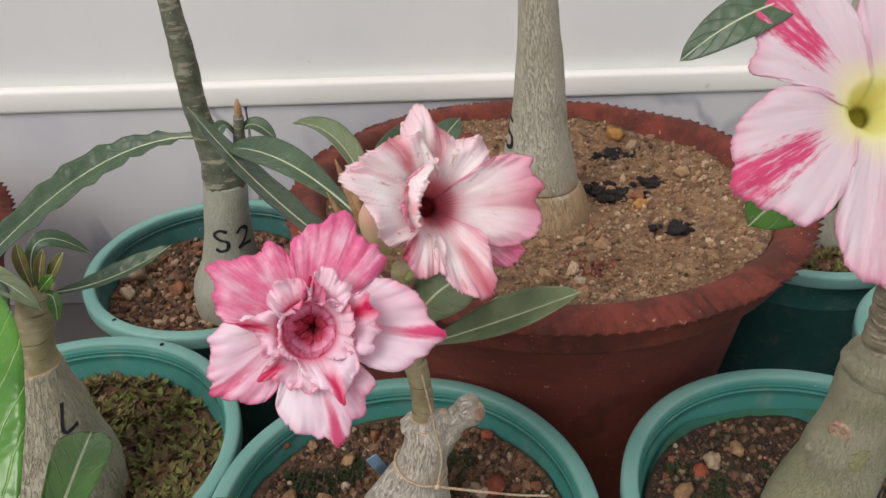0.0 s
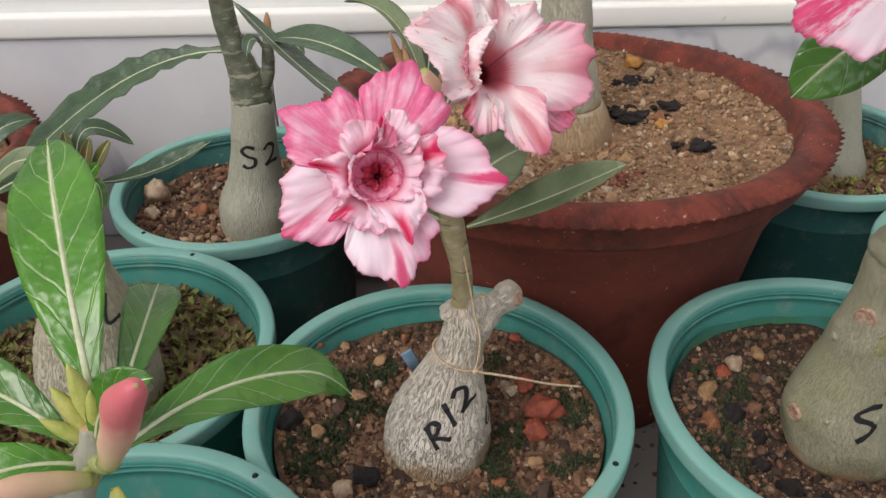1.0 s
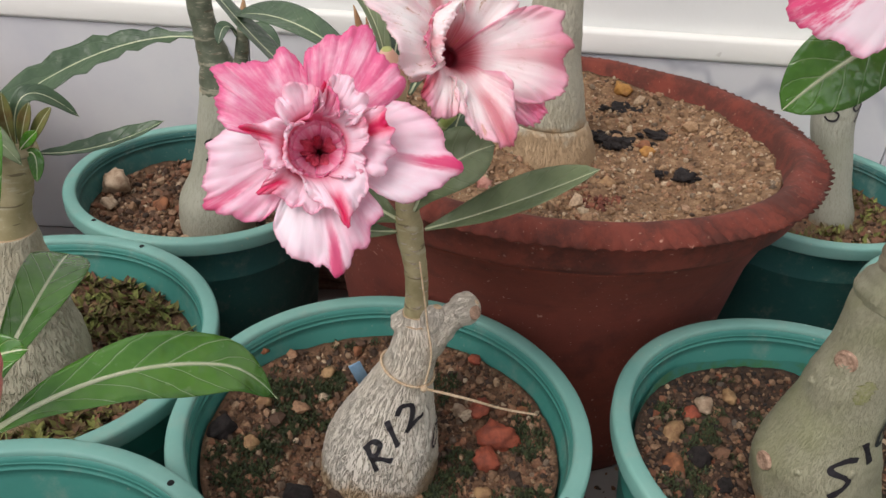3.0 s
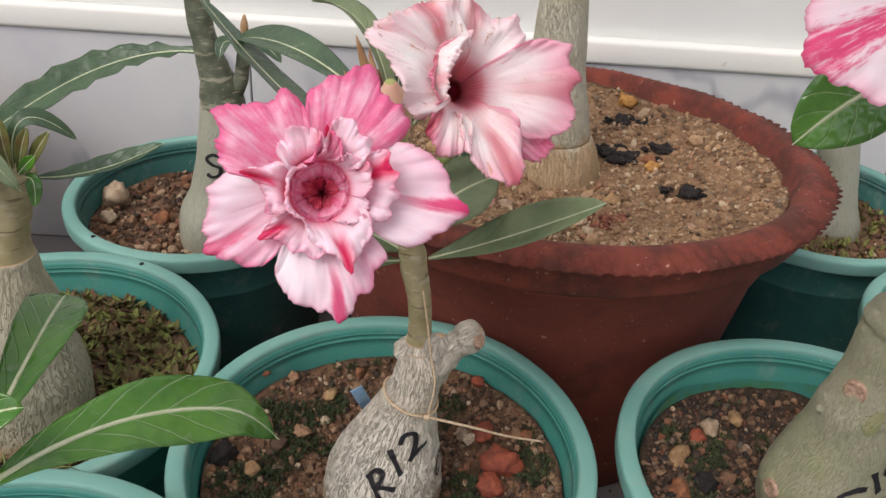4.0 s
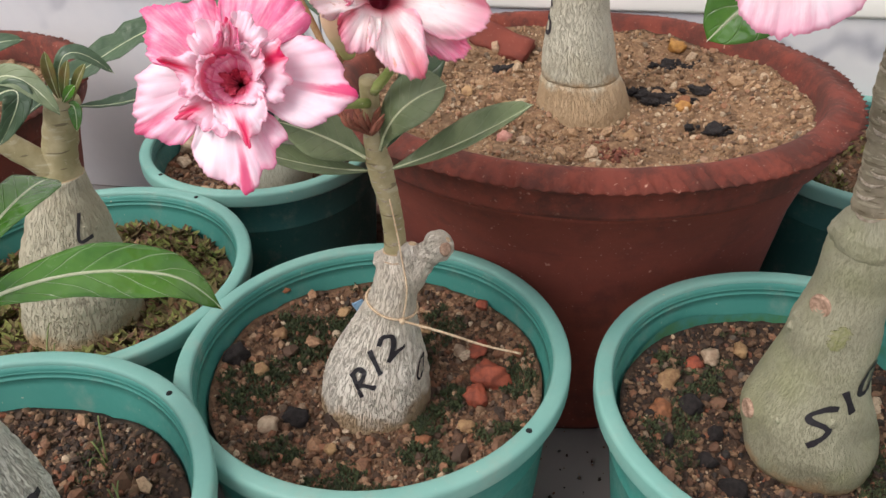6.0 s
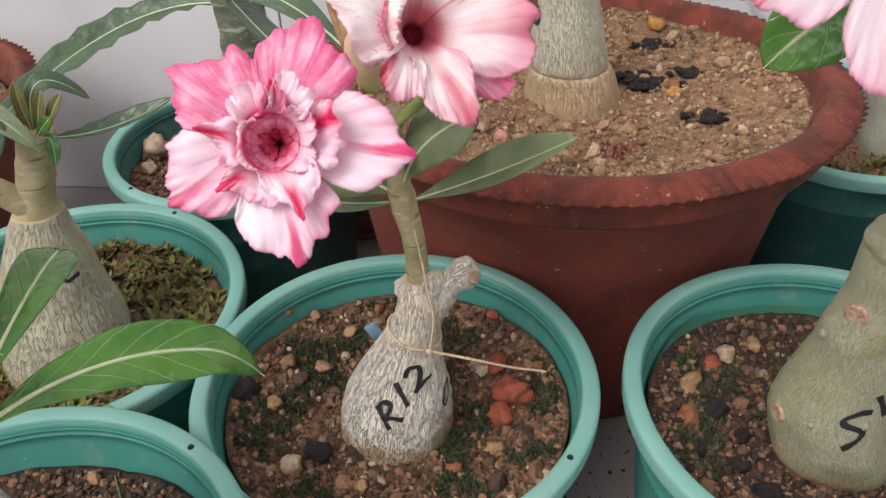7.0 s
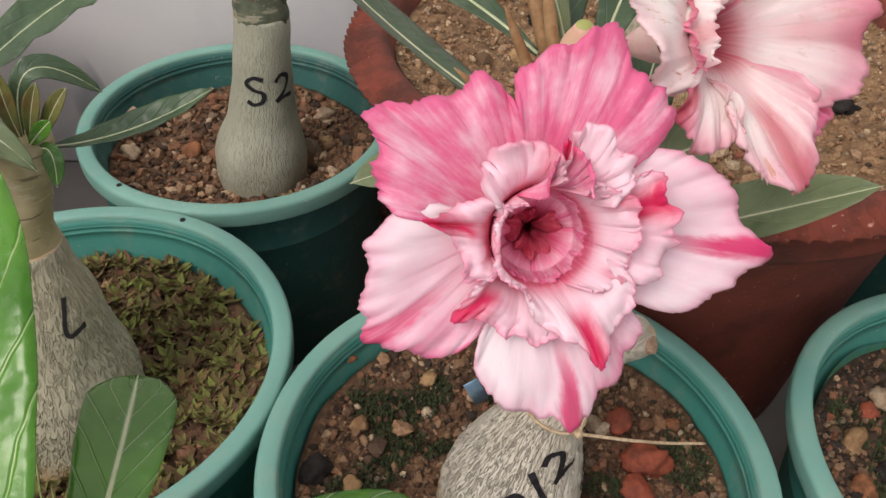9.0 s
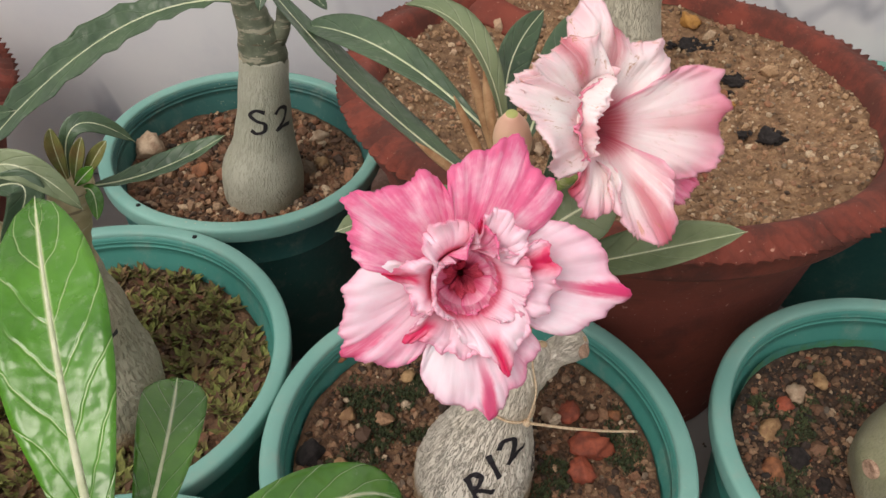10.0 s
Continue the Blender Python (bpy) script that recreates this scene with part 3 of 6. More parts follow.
def stone(at, size, material, label, seed, squash=(1, 0.8, 0.7), name="stone", spin=0.0, rough=0.26):
    """An angular stone: a ball cut by a dozen planes, then chipped by noise, sunk a little into the soil."""
    bm = bmesh.new()
    bmesh.ops.create_icosphere(bm, subdivisions=3, radius=1)
    rng = np.random.default_rng(int(seed * 10))
    planes = [(Vector(n / np.linalg.norm(n)), d) for n, d in zip(rng.normal(size=(13, 3)), rng.uniform(0.55, 0.95, 13))]
    off = Vector((seed * 3.7, seed * 1.3, seed * 2.1))
    for v in bm.verts:
        u = v.co.normalized()
        k = min([1.05] + [d / u.dot(n) for n, d in planes if u.dot(n) > 0.05])
        k *= 1 + rough * noise.noise(u * 2.3 + off) + rough * 0.7 * noise.noise(u * 6.1 + off)
        v.co = Vector((u.x * squash[0], u.y * squash[1], u.z * squash[2])) * size * k
    bmesh.ops.rotate(bm, verts=bm.verts, cent=(0, 0, 0), matrix=Matrix.Rotation(spin, 3, "Z"))
    low = min(v.co.z for v in bm.verts)
    bmesh.ops.translate(bm, verts=bm.verts, vec=Vector(at) - Vector((0, 0, low + size * 0.55)))
    ob = part(name, bm, material)
    return tagged(ob, label, name.replace("_", " "), "loose stones on the soil")


def bed(name, centre, radius, z, material, label, seed, relief=0.004, lump=18.0, dip=0.0, rim_up=0.0, tilt=0.0):
    """A round bed of soil with an uneven top; returns its height function."""
    off = Vector((seed, seed * 2.3, 0))

    def height(x, y):
        p = Vector((x, y, 0))
        return relief * (noise.noise(p * lump + off) + 0.5 * noise.noise(p * lump * 3 + off)) - dip * y - tilt * x + rim_up * ((x * x + y * y) / (radius * radius)) ** 1.5

    bm = bmesh.new()
    n, rings = 96, 34
    mid = bm.verts.new((centre[0], centre[1], z + height(0, 0)))
    prev = None
    for i in range(1, rings + 1):
        r = radius * i / rings
        ring = []
        for k in range(n):
            a = 2 * math.pi * k / n
            x, y = r * math.cos(a), r * math.sin(a)
            fine = 0.0012 * noise.noise(Vector((x, y, 0)) * 160 + off)
            ring.append(bm.verts.new((centre[0] + x, centre[1] + y, z + height(x, y) + fine)))
        for k in range(n):
            j = (k + 1) % n
            if prev is None:
                bm.faces.new((mid, ring[k], ring[j]))
            else:
                bm.faces.new((prev[k], ring[k], ring[j], prev[j]))
        prev = ring
    skirt = [bm.verts.new((centre[0] + (v.co.x - centre[0]) * 0.86, centre[1] + (v.co.y - centre[1]) * 0.86, z - 0.02)) for v in prev]
    for k in range(n):
        j = (k + 1) % n
        bm.faces.new((prev[k], skirt[k], skirt[j], prev[j]))
    bm.faces.new(skirt[::-1])
    ob = part(name, bm, material)
    tagged(ob, label, "soil")
    return height


class Trunk:
    """An upright swollen stem through rows of (z, x, y, radius), with its skin as a chart of (arc length, height)."""

    def __init__(self, rows):
        self.rows = np.array(spline(rows, 10))
        self.relief = (0.0, 1.0, Vector(), 0.0)

    def at(self, z):
        k = self.rows
        return [np.interp(z, k[:, 0], k[:, c]) for c in (1, 2, 3)]

    def swell(self, a, z):
        """The skin's relief as a factor on the radius."""
        rough, freq, off, wrinkle = self.relief
        x, y, r = self.at(z)
        s = 1 + rough * noise.noise(Vector((x + r * math.cos(a), y + r * math.sin(a), z)) * freq + off)
        if wrinkle:
            w = Vector((math.cos(a) * 9, math.sin(a) * 9, z * 120)) + off
            s += wrinkle * (abs(noise.noise(w * 1.6 + Vector((0, 0, 2.0 * noise.noise(w * 0.9))))) - 0.25)
        return s

    def mesh(self, lo, hi, n=64, steps=90, rough=0.02, freq=60.0, seed=0.0, wrinkle=0.0):
        bm = bmesh.new()
        layer = bm.loops.layers.uv.new("UVMap")
        rings = []
        self.relief = (rough, freq, Vector((seed, seed, seed)), wrinkle)
        for i in range(steps + 1):
            z = lo + (hi - lo) * i / steps
            x, y, r = self.at(z)
            ring = []
            for k in range(n):
                a = 2 * math.pi * k / n
                s = self.swell(a, z)
                ring.append(bm.verts.new((x + r * s * math.cos(a), y + r * s * math.sin(a), z)))
            rings.append(ring)
        for i, (a, b) in enumerate(zip(rings, rings[1:])):
            for k in range(n):
                f = bm.faces.new((a[k], a[(k + 1) % n], b[(k + 1) % n], b[k]))
                for loop, (p, q) in zip(f.loops, ((k, 0), (k + 1, 0), (k + 1, 1), (k, 1))):
                    loop[layer].uv = (p / n, 10 * (lo + (hi - lo) * (i + q) / steps))
        for ring, z, flip in ((rings[0], lo, True), (rings[-1], hi, False)):
            mid = bm.verts.new((self.at(z)[0], self.at(z)[1], z))
            for k in range(n):
                f = (ring[k], ring[(k + 1) % n], mid)
                bm.faces.new(f[::-1] if flip else f)
        return bm

    def skin(self, u, z, proud, facing):
        x, y, r = self.at(z)
        a = facing + u / r
        r *= self.swell(a, z)
        return Vector((x + (r + proud) * math.cos(a), y + (r + proud) * math.sin(a), z))

    def inscribe(self, strokes, u0, z0, size, turn, width, parent, facing=-math.pi / 2, proud=0.0006):
        """Hand-written strokes in a unit box, laid on the skin as ribbons of ink."""
        for stroke in strokes:
            pts = [np.array(p) for p in spline(stroke, 8)]
            ca, sa = math.cos(turn), math.sin(turn)
            flat = [np.array((u0 + size * (p[0] * ca - p[1] * sa), z0 + size * (p[0] * sa + p[1] * ca))) for p in pts]
            bm = bmesh.new()
            prev = None
            for i, p in enumerate(flat):
                d = flat[min(i + 1, len(flat) - 1)] - flat[max(i - 1, 0)]
                d = d / (np.linalg.norm(d) + 1e-12)
                s = np.array((-d[1], d[0]))
                w = width / 2 * (0.92 + 0.14 * math.sin(i * 0.35 + u0 * 900))
                row = [bm.verts.new(self.skin(*(p + s * w * k), proud, facing)) for k in (1, 0, -1)]
                if prev:
                    bm.faces.new((prev[0], prev[1], row[1], row[0]))
                    bm.faces.new((prev[1], prev[2], row[2], row[1]))
                prev = row
            part("ink_stroke", bm, INK, parent, "black marker ink line")


LETTERS = {
    "R": [[(-0.25, -0.5), (-0.2, 0.0), (-0.15, 0.5)], [(-0.3, 0.4), (0.1, 0.5), (0.28, 0.28), (0.05, 0.05), (-0.18, 0.0), (0.1, -0.2), (0.35, -0.5)]],
    "S": [[(0.32, 0.38), (0.0, 0.5), (-0.28, 0.3), (-0.05, 0.05), (0.25, -0.12), (0.2, -0.42), (-0.1, -0.5), (-0.32, -0.36)]],
    "Z": [[(0.28, 0.5), (0.0, 0.45), (-0.27, 0.27), (-0.24, 0.13), (0.06, 0.06), (0.29, -0.03), (0.25, -0.18), (0.08, -0.36), (-0.08, -0.5)]],
    "1": [[(0.05, 0.5), (0.0, 0.0), (-0.05, -0.5)]],
    "2": [[(-0.25, 0.3), (0.0, 0.5), (0.25, 0.3), (0.1, -0.1), (-0.28, -0.45)], [(-0.28, -0.45), (0.05, -0.38), (0.4, -0.45)]],
    "0": [[(0.0, 0.5), (-0.28, 0.2), (-0.22, -0.3), (0.05, -0.5), (0.28, -0.15), (0.2, 0.35), (0.0, 0.5)]],
    "5": [[(0.3, 0.48), (-0.2, 0.42), (-0.25, 0.08), (0.15, 0.1), (0.28, -0.2), (0.0, -0.5), (-0.3, -0.4)]],
    "9": [[(0.25, 0.3), (0.0, 0.5), (-0.25, 0.25), (0.0, 0.05), (0.25, 0.3), (0.22, -0.1), (0.05, -0.5)]],
    "7": [[(-0.3, 0.42), (0.3, 0.46), (0.0, -0.5)]],
    "L": [[(-0.2, 0.5), (-0.22, -0.45), (0.3, -0.4)]],
}


# ---- the setting ----
def slab(name, lo, hi, material, label, bevel=0.0):
    bm = bmesh.new()
    bmesh.ops.create_cube(bm, size=1)
    for v in bm.verts:
        v.co = Vector([lo[k] + (hi[k] - lo[k]) * (v.co[k] + 0.5) for k in range(3)])
    if bevel:
        bmesh.ops.bevel(bm, geom=bm.edges[:], offset=bevel, segments=3, affect="EDGES", profile=0.5)
    return tagged(part(name, bm, material, smooth=bevel > 0), label, name.split("_")[0], kind="structure")


WALL_Y = 0.7253
slab("floor", (-6, -6, -0.12), (6, WALL_Y + 0.3, 0.0), FLOOR_GREY, "stained grey cement terrace floor", 0)
slab("wall_north", (-6, WALL_Y + 0.004, 0.0), (6, WALL_Y + 0.25, 2.6), WALL_PAINT, "off-white painted plaster wall with faint dirt marks")
slab("trim", (-6, WALL_Y - 0.010, 0.2139), (6, WALL_Y + 0.004, 0.2362), WHITE_TRIM, "chalky white painted trim band over the marble tiles", 0.004)
# Three unseen walls, added to cut the sky light from near the horizon.
slab("wall_south", (-3.6, -3.2, 0.0), (3.6, -3.0, 1.0), WALL_PAINT, "unseen off-white parapet added to block low sky light")
slab("wall_east", (3.4, -3.0, 0.0), (3.6, WALL_Y, 1.6), WALL_PAINT, "unseen off-white side wall added to block low sky light")
slab("wall_west", (-3.6, -3.0, 0.0), (-3.4, WALL_Y, 1.6), WALL_PAINT, "unseen off-white side wall added to block low sky light")
x = -2.565
wall_tiles = tagged(new("wall_skirting"), "polished grey veined marble tile skirting", "wall tile", kind="structure")
while x < 2.2:
    bm = bmesh.new()
    bmesh.ops.create_cube(bm, size=1)
    lo, hi = (x + 0.0008, WALL_Y - 0.006, 0.001), (x + 0.5992, WALL_Y + 0.0035, 0.2137)
    for v in bm.verts:
        v.co = Vector([lo[k] + (hi[k] - lo[k]) * (v.co[k] + 0.5) for k in range(3)])
    bmesh.ops.bevel(bm, geom=bm.edges[:], offset=0.0006, segments=1, affect="EDGES")
    part("tile", bm, MARBLE, wall_tiles, smooth=False)
    x += 0.6


bm = bmesh.new()
bmesh.ops.create_cube(bm, size=1)
bmesh.ops.subdivide_edges(bm, edges=bm.edges[:], cuts=9, use_grid_fill=True)
for v in bm.verts:
    v.co = Vector((v.co.x * 0.150, v.co.y * 0.062, v.co.z * 0.040))
    v.co += Vector([0.0035 * noise.noise(v.co * 70 + Vector((k * 11, 0, 0))) for k in range(3)])
bmesh.ops.translate(bm, verts=bm.verts, vec=(-0.075, 0.668, 0.0185))
tagged(part("brick", bm, BRICK), "worn pinkish brown brick lying on the floor by the wall", "brick")

# ---- pots ----
def green_pot(at, rim, height, label, foot=0.0825, soil_z=0.125, hole_angles=(-1.0,), body=None, algae=False):
    pot = thing("flower_pot", (at[0], at[1], 0), label, "flower pot", "teal plastic pots")
    h, R = height, rim
    mid = R - 0.0075
    outer = [(0.0, 0.004), (foot - 0.012, 0.004), (foot - 0.008, 0.0), (foot, 0.0), (foot + 0.001, 0.003)]
    for k in range(1, 9):
        t = 0.82 if k == 7 else k / 9
        r, z = foot + 0.001 + (mid - foot - 0.001) * t, 0.003 + (h - 0.013 - 0.003) * t
        outer += [(r, z - 0.0016), (r + 0.0004, z - 0.0008), (r + 0.0004, z), (r + 0.0001, z + 0.0008)] if k == 7 else [(r, z)]
    outer += [(mid, h - 0.013), (mid + 0.0006, h - 0.011)]
    # the inner wall carries two thin ridges under the rim
    wall = outer + [(R - 0.0070, h - 0.0060), (R - 0.0084, h - 0.0030), (R - 0.0092, h - 0.0030), (R - 0.0097, h - 0.0064), (R - 0.0097, h - 0.0066), (R - 0.0101, h - 0.0068), (R - 0.0101, h - 0.0074), (R - 0.0098, h - 0.0076), (R - 0.0100, h - 0.0098), (R - 0.0104, h - 0.0100), (R - 0.0104, h - 0.0106), (R - 0.0101, h - 0.0108), (R - 0.0110, h - 0.0150), (R - 0.0122, h - 0.02)]
    for k in range(1, 6):
        wall.append((R - 0.0125 - 0.013 * k / 6, h - 0.02 - (h - 0.02 - 0.06) * k / 6))
    wall.append((R - 0.027, 0.06))
    wall.append((0.0, 0.058))

    def wobble(r, z, a, i):
        return r * (1 + 0.0035 * math.sin(2 * a + at[0] * 40) + 0.0015 * math.sin(5 * a + at[1] * 90)), z

    part("pot_body", lathe((at[0], at[1], 0), wall, 96, wobble), body or TEAL, pot)
    lip = [(R - 0.0068, h - 0.0115), (R - 0.0007, h - 0.0113), (R - 0.0002, h - 0.0109), (R, h - 0.0102), (R + 0.0002, h - 0.0032), (R + 0.0001, h - 0.0021), (R - 0.0003, h - 0.0012), (R - 0.0010, h - 0.0006), (R - 0.0020, h - 0.0003), (R - 0.0050, h), (R - 0.0076, h - 0.0003), (R - 0.0084, h - 0.0007), (R - 0.0089, h - 0.0014), (R - 0.0091, h - 0.0024), (R - 0.0094, h - 0.0046), (R - 0.0078, h - 0.0060), (R - 0.0068, h - 0.0115)]
    rim_ob = part("rim", lathe((at[0], at[1], 0), lip, 96, wobble), TEAL_RIM_LIT, pot, "rolled plastic rim, painted paler for the light from above")
    for a in hole_angles:
        c = Vector((at[0] + (R - 0.0052) * math.cos(a), at[1] + (R - 0.0052) * math.sin(a), h + 0.0003))
        part("drain_hole", lathe(c, [(0.0, 0.0), (0.0014, 0.0), (0.0017, -0.0006)], 16), HOLE, rim_ob, "small dark hole")
    if not algae:
        return pot
    # green algae film on the inner wall just over the soil
    ri = R - 0.0125 - 0.013 * (h - 0.02 - soil_z) / (h - 0.08)

    def ragged(r, z, a, i):
        return r, z + (0.006 * noise.noise(Vector((math.cos(a) * 3, math.sin(a) * 3, at[0] * 7))) if i == 1 else 0)

    part("algae_film", lathe((at[0], at[1], 0), [(ri - 0.0004, soil_z - 0.006), (ri - 0.0002, soil_z + 0.010)], 96, ragged), ALGAE, pot, "green algae film")
    return pot


GREEN = {
    "R": ((-0.0186, 0.3069), 0.1043, 0.1571, "teal plastic pot of gravelly soil on the floor", (-0.52,)),
    "S10": ((0.2042, 0.3013), 0.1065, 0.1579, "teal plastic pot standing beside the large clay pot", ()),
    "P": ((-0.1657, 0.1658), 0.1074, 0.1662, "teal plastic pot with weedy grass in its soil", (0.955,)),
    "Q": ((-0.2205, 0.3648), 0.1043, 0.1522, "teal plastic pot overgrown with tiny succulents", (1.2,)),
    "S2": ((-0.1719, 0.5637), 0.0984, 0.1510, "teal plastic pot against the marble wall, body shade painted in", (-2.2,)),
    "T": ((0.3162, 0.6150), 0.1010, 0.1480, "teal plastic pot with mossy weeds beside the wall", ()),
    "U": ((0.3820, 0.4155), 0.1025, 0.1530, "teal plastic pot with damp mossy soil", ()),
}
# The bodies of S2 and T take the teal with shade painted in.
for key, (at, rim, h, label, holes) in GREEN.items():
    green_pot(at, rim, h, label, hole_angles=holes, soil_z=h - 0.030, algae=key in ("S10", "U"), body=TEAL_SHADED if key in ("S2", "T") else None)


def clay_pot(at, R, h, foot, label, sag=0.0, oval=0.0):
    """A hand-thrown pot; sag: how far its rim dips towards the wall, per metre; oval: how much its body is flattened front to back."""
    pot = thing("clay_pot", (at[0], at[1], 0), label, "clay pot", "terracotta pots")
    s = R / 0.174
    prof = [(0, 0.004), (foot - 0.006, 0.004), (foot, 0.0), (foot + 0.003, 0.006), (foot + (R * 0.828 - foot) * 0.28, h * 0.2), (foot + (R * 0.828 - foot) * 0.6, h * 0.42), (R * 0.828, h * 0.68), (R * 0.872, h * 0.80), (R * 0.886, h * 0.85), (R * 0.90, h * 0.872)]
    def lean(bm):
        for v in bm.verts:
            v.co.z -= sag * (v.co.y - at[1]) * (v.co.z / h) ** 2
        return bm

    def pressed(r, z, a, i):
        k = 1 - oval * math.sin(a) ** 2 * min(1.0, max(0.0, (0.88 - z / h) / 0.18))
        return r * k + 0.0012 * noise.noise(Vector((math.cos(a) * 2, math.sin(a) * 2, z * 25))), z

    part("pot_body", lean(lathe((at[0], at[1], 0), prof + [(R * 0.84, h * 0.874), (R * 0.74, h * 0.6), (0, h * 0.55)], 128, pressed)), TERRACOTTA, pot)
    n = 4 * int(R * 740)
    # each notch pressed into the outer edge is slightly different
    rng = np.random.default_rng(int(R * 1e4))
    deep = np.repeat(rng.uniform(0.3, 1.0, n // 4), 4)
    saw = np.tile([0.0, 0.75, 1.0, 0.5], n // 4)

    def notch(r, z, a, i):
        k = int(round(a / (2 * math.pi) * n))
        wob = 0.0011 * noise.noise(Vector((math.cos(a) * 6, math.sin(a) * 6, z * 60)))
        if 5 <= i <= 9:
            e = deep[(k + i) % n] * saw[(k + i) % n]
            return r - (0.0016, 0.0050, 0.0056, 0.0030, 0.0006)[i - 5] * e + wob, z - (0.0, 0.0010, 0.0032, 0.0060, 0.0034)[i - 5] * e + wob
        return r + wob, z + wob

    lip = [(R - 0.033 * s, h - 0.030), (R - 0.016 * s, h - 0.0285), (R - 0.0125 * s, h - 0.027), (R - 0.0110 * s, h - 0.024), (R - 0.0085 * s, h - 0.0115), (R - 0.0045 * s, h - 0.0085), (R, h - 0.0070), (R + 0.0004, h - 0.0050), (R - 0.0040 * s, h - 0.0028), (R - 0.010 * s, h - 0.0014), (R - 0.0145 * s, h - 0.0004), (R - 0.018 * s, h), (R - 0.0215 * s, h - 0.0015), (R - 0.024 * s, h - 0.006), (R - 0.0265 * s, h - 0.014), (R - 0.0335 * s, h - 0.0295), (R - 0.033 * s, h - 0.030)]
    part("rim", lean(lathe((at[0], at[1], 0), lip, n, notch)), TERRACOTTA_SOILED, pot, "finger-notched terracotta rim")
    return pot


BIG = (0.0817, 0.5306)
clay_pot(BIG, 0.1820, 0.2305, 0.126, "large wide terracotta pot with a notched rim", 0.060, 0.10)
LEFT = (-0.450, 0.525)
clay_pot(LEFT, 0.140, 0.200, 0.096, "terracotta pot by the marble wall")

# ---- soil and grit ----
beds = {}
for key, (at, rim, h, label, holes) in GREEN.items():
    low, up, tilt = {"R": (0.0365, 0.016, 0.0), "S10": (0.0460, 0.017, 0.10)}.get(key, (0.0360, 0.010, 0.0))
    beds[key] = (at, h - low, bed("potting_soil", at, rim - 0.0142, h - low, SOIL_DARK if key in ("S10", "P", "U") else SOIL, "damp dark brown potting soil with grit", at[0] * 50 + 3, 0.005, rim_up=up, tilt=tilt))
beds["BIG"] = (BIG, 0.198, bed("potting_soil", BIG, 0.1548, 0.198, SOIL_SAND, "dry sandy brown soil in the large clay pot", 11.0, 0.008, 22.0, 0.05, 0.0185))
beds["LEFT"] = (LEFT, 0.176, bed("potting_soil", LEFT, 0.1125, 0.176, SOIL_SAND, "dry sandy soil in the clay pot", 17.0))
for key, count, size in (("R", 3600, 0.0011), ("S10", 3300, 0.0011), ("P", 3000, 0.0011), ("S2", 1900, 0.0016), ("Q", 900, 0.0012), ("T", 900, 0.0014), ("U", 1300, 0.0013)):
    at, z, hgt = beds[key]
    r = GREEN[key][1] - 0.0165
    scatter("gravel", at, r, z, count, size, DARK_PEBBLES if key in ("S10", "P", "U") else PEBBLES, len(key) * 7 + count, "mixed brown and rust gravel on the soil", "gravel", hgt)
    scatter("gravel", at, r - 0.003, z, count // 13, size * 1.9, PEBBLES, count + 1, "larger brown and tan pebbles on the soil", "gravel", hgt)
for key, count, size in (("R", 5200, 0.0010), ("S10", 4600, 0.0011), ("P", 4600, 0.0011), ("S2", 1500, 0.0013), ("Q", 1200, 0.0012), ("U", 1400, 0.0013)):
    at, z, hgt = beds[key]
    scatter("soil_crumbs", at, GREEN[key][1] - 0.0160, z, count, size, CRUMBS, count + 5, "crumbly clods of damp brown soil", "soil", hgt)
scatter("gravel", BIG, 0.1535, 0.198, 9500, 0.0010, SAND_PEBBLES, 5, "sandy tan grit in the clay pot", "gravel", beds["BIG"][2])
scatter("gravel", BIG, 0.1500, 0.198, 260, 0.0023, SAND_PEBBLES, 8, "small tan stones in the clay pot", "gravel", beds["BIG"][2])


def on(key, px, py, sink=0.0):
    """The soil's height at a place in a pot."""
    at, z, hgt = beds[key]
    return z + hgt(px - at[0], py - at[1]) - sink


scatter("clay_crumbs", (0.104, 0.461), 0.017, on("BIG", 0.104, 0.461), 300, 0.0009, CLAY_CRUMBS, 12, "red-brown clay crumbs beside the trunk", "clay crumbs")
scatter("floor_grit", (0.095, 0.380), 0.075, 0.0, 170, 0.0011, DARK_PEBBLES, 9, "dark soil crumbs spilt on the cement floor", "soil crumbs")
scatter("gravel", LEFT, 0.108, 0.176, 1600, 0.0016, SAND_PEBBLES, 6, "sandy tan grit in the clay pot", "gravel", beds["LEFT"][2])


# ---- plants ----
def plant(at, label):
    return thing("desert_rose", (at[0], at[1], 0.1), label, "potted plant", "desert rose plants")


def leaf_scars(parent, points, count, z0, z1, size, seed, facing=-1.6):
    """Crescent scars of fallen leaves, raised on a stem through (x, y, z, radius) rows."""
    rng = np.random.default_rng(seed)
    rows = np.array(spline(points, 8))
    rows = rows[np.argsort(rows[:, 2])]
    for k in range(count):
        z = z0 + (z1 - z0) * (k + rng.uniform(0.1, 0.9)) / count
        x, y, r = [np.interp(z, rows[:, 2], rows[:, c]) for c in (0, 1, 3)]
        mid, half = facing + rng.uniform(-1.1, 1.1), size / r * rng.uniform(0.7, 1.2)
        arc = []
        for i in range(5):
            q = i / 2 - 1
            a = mid + q * half
            arc.append((x + r * 1.01 * math.cos(a), y + r * 1.01 * math.sin(a), z + 0.35 * size * q * q, 0.16 * size * (1.15 - q * q)))
        part("leaf_scar", tube(arc, 6, 2, 0.2, 700), SCAR_PALE, parent, "pale crescent leaf scar")


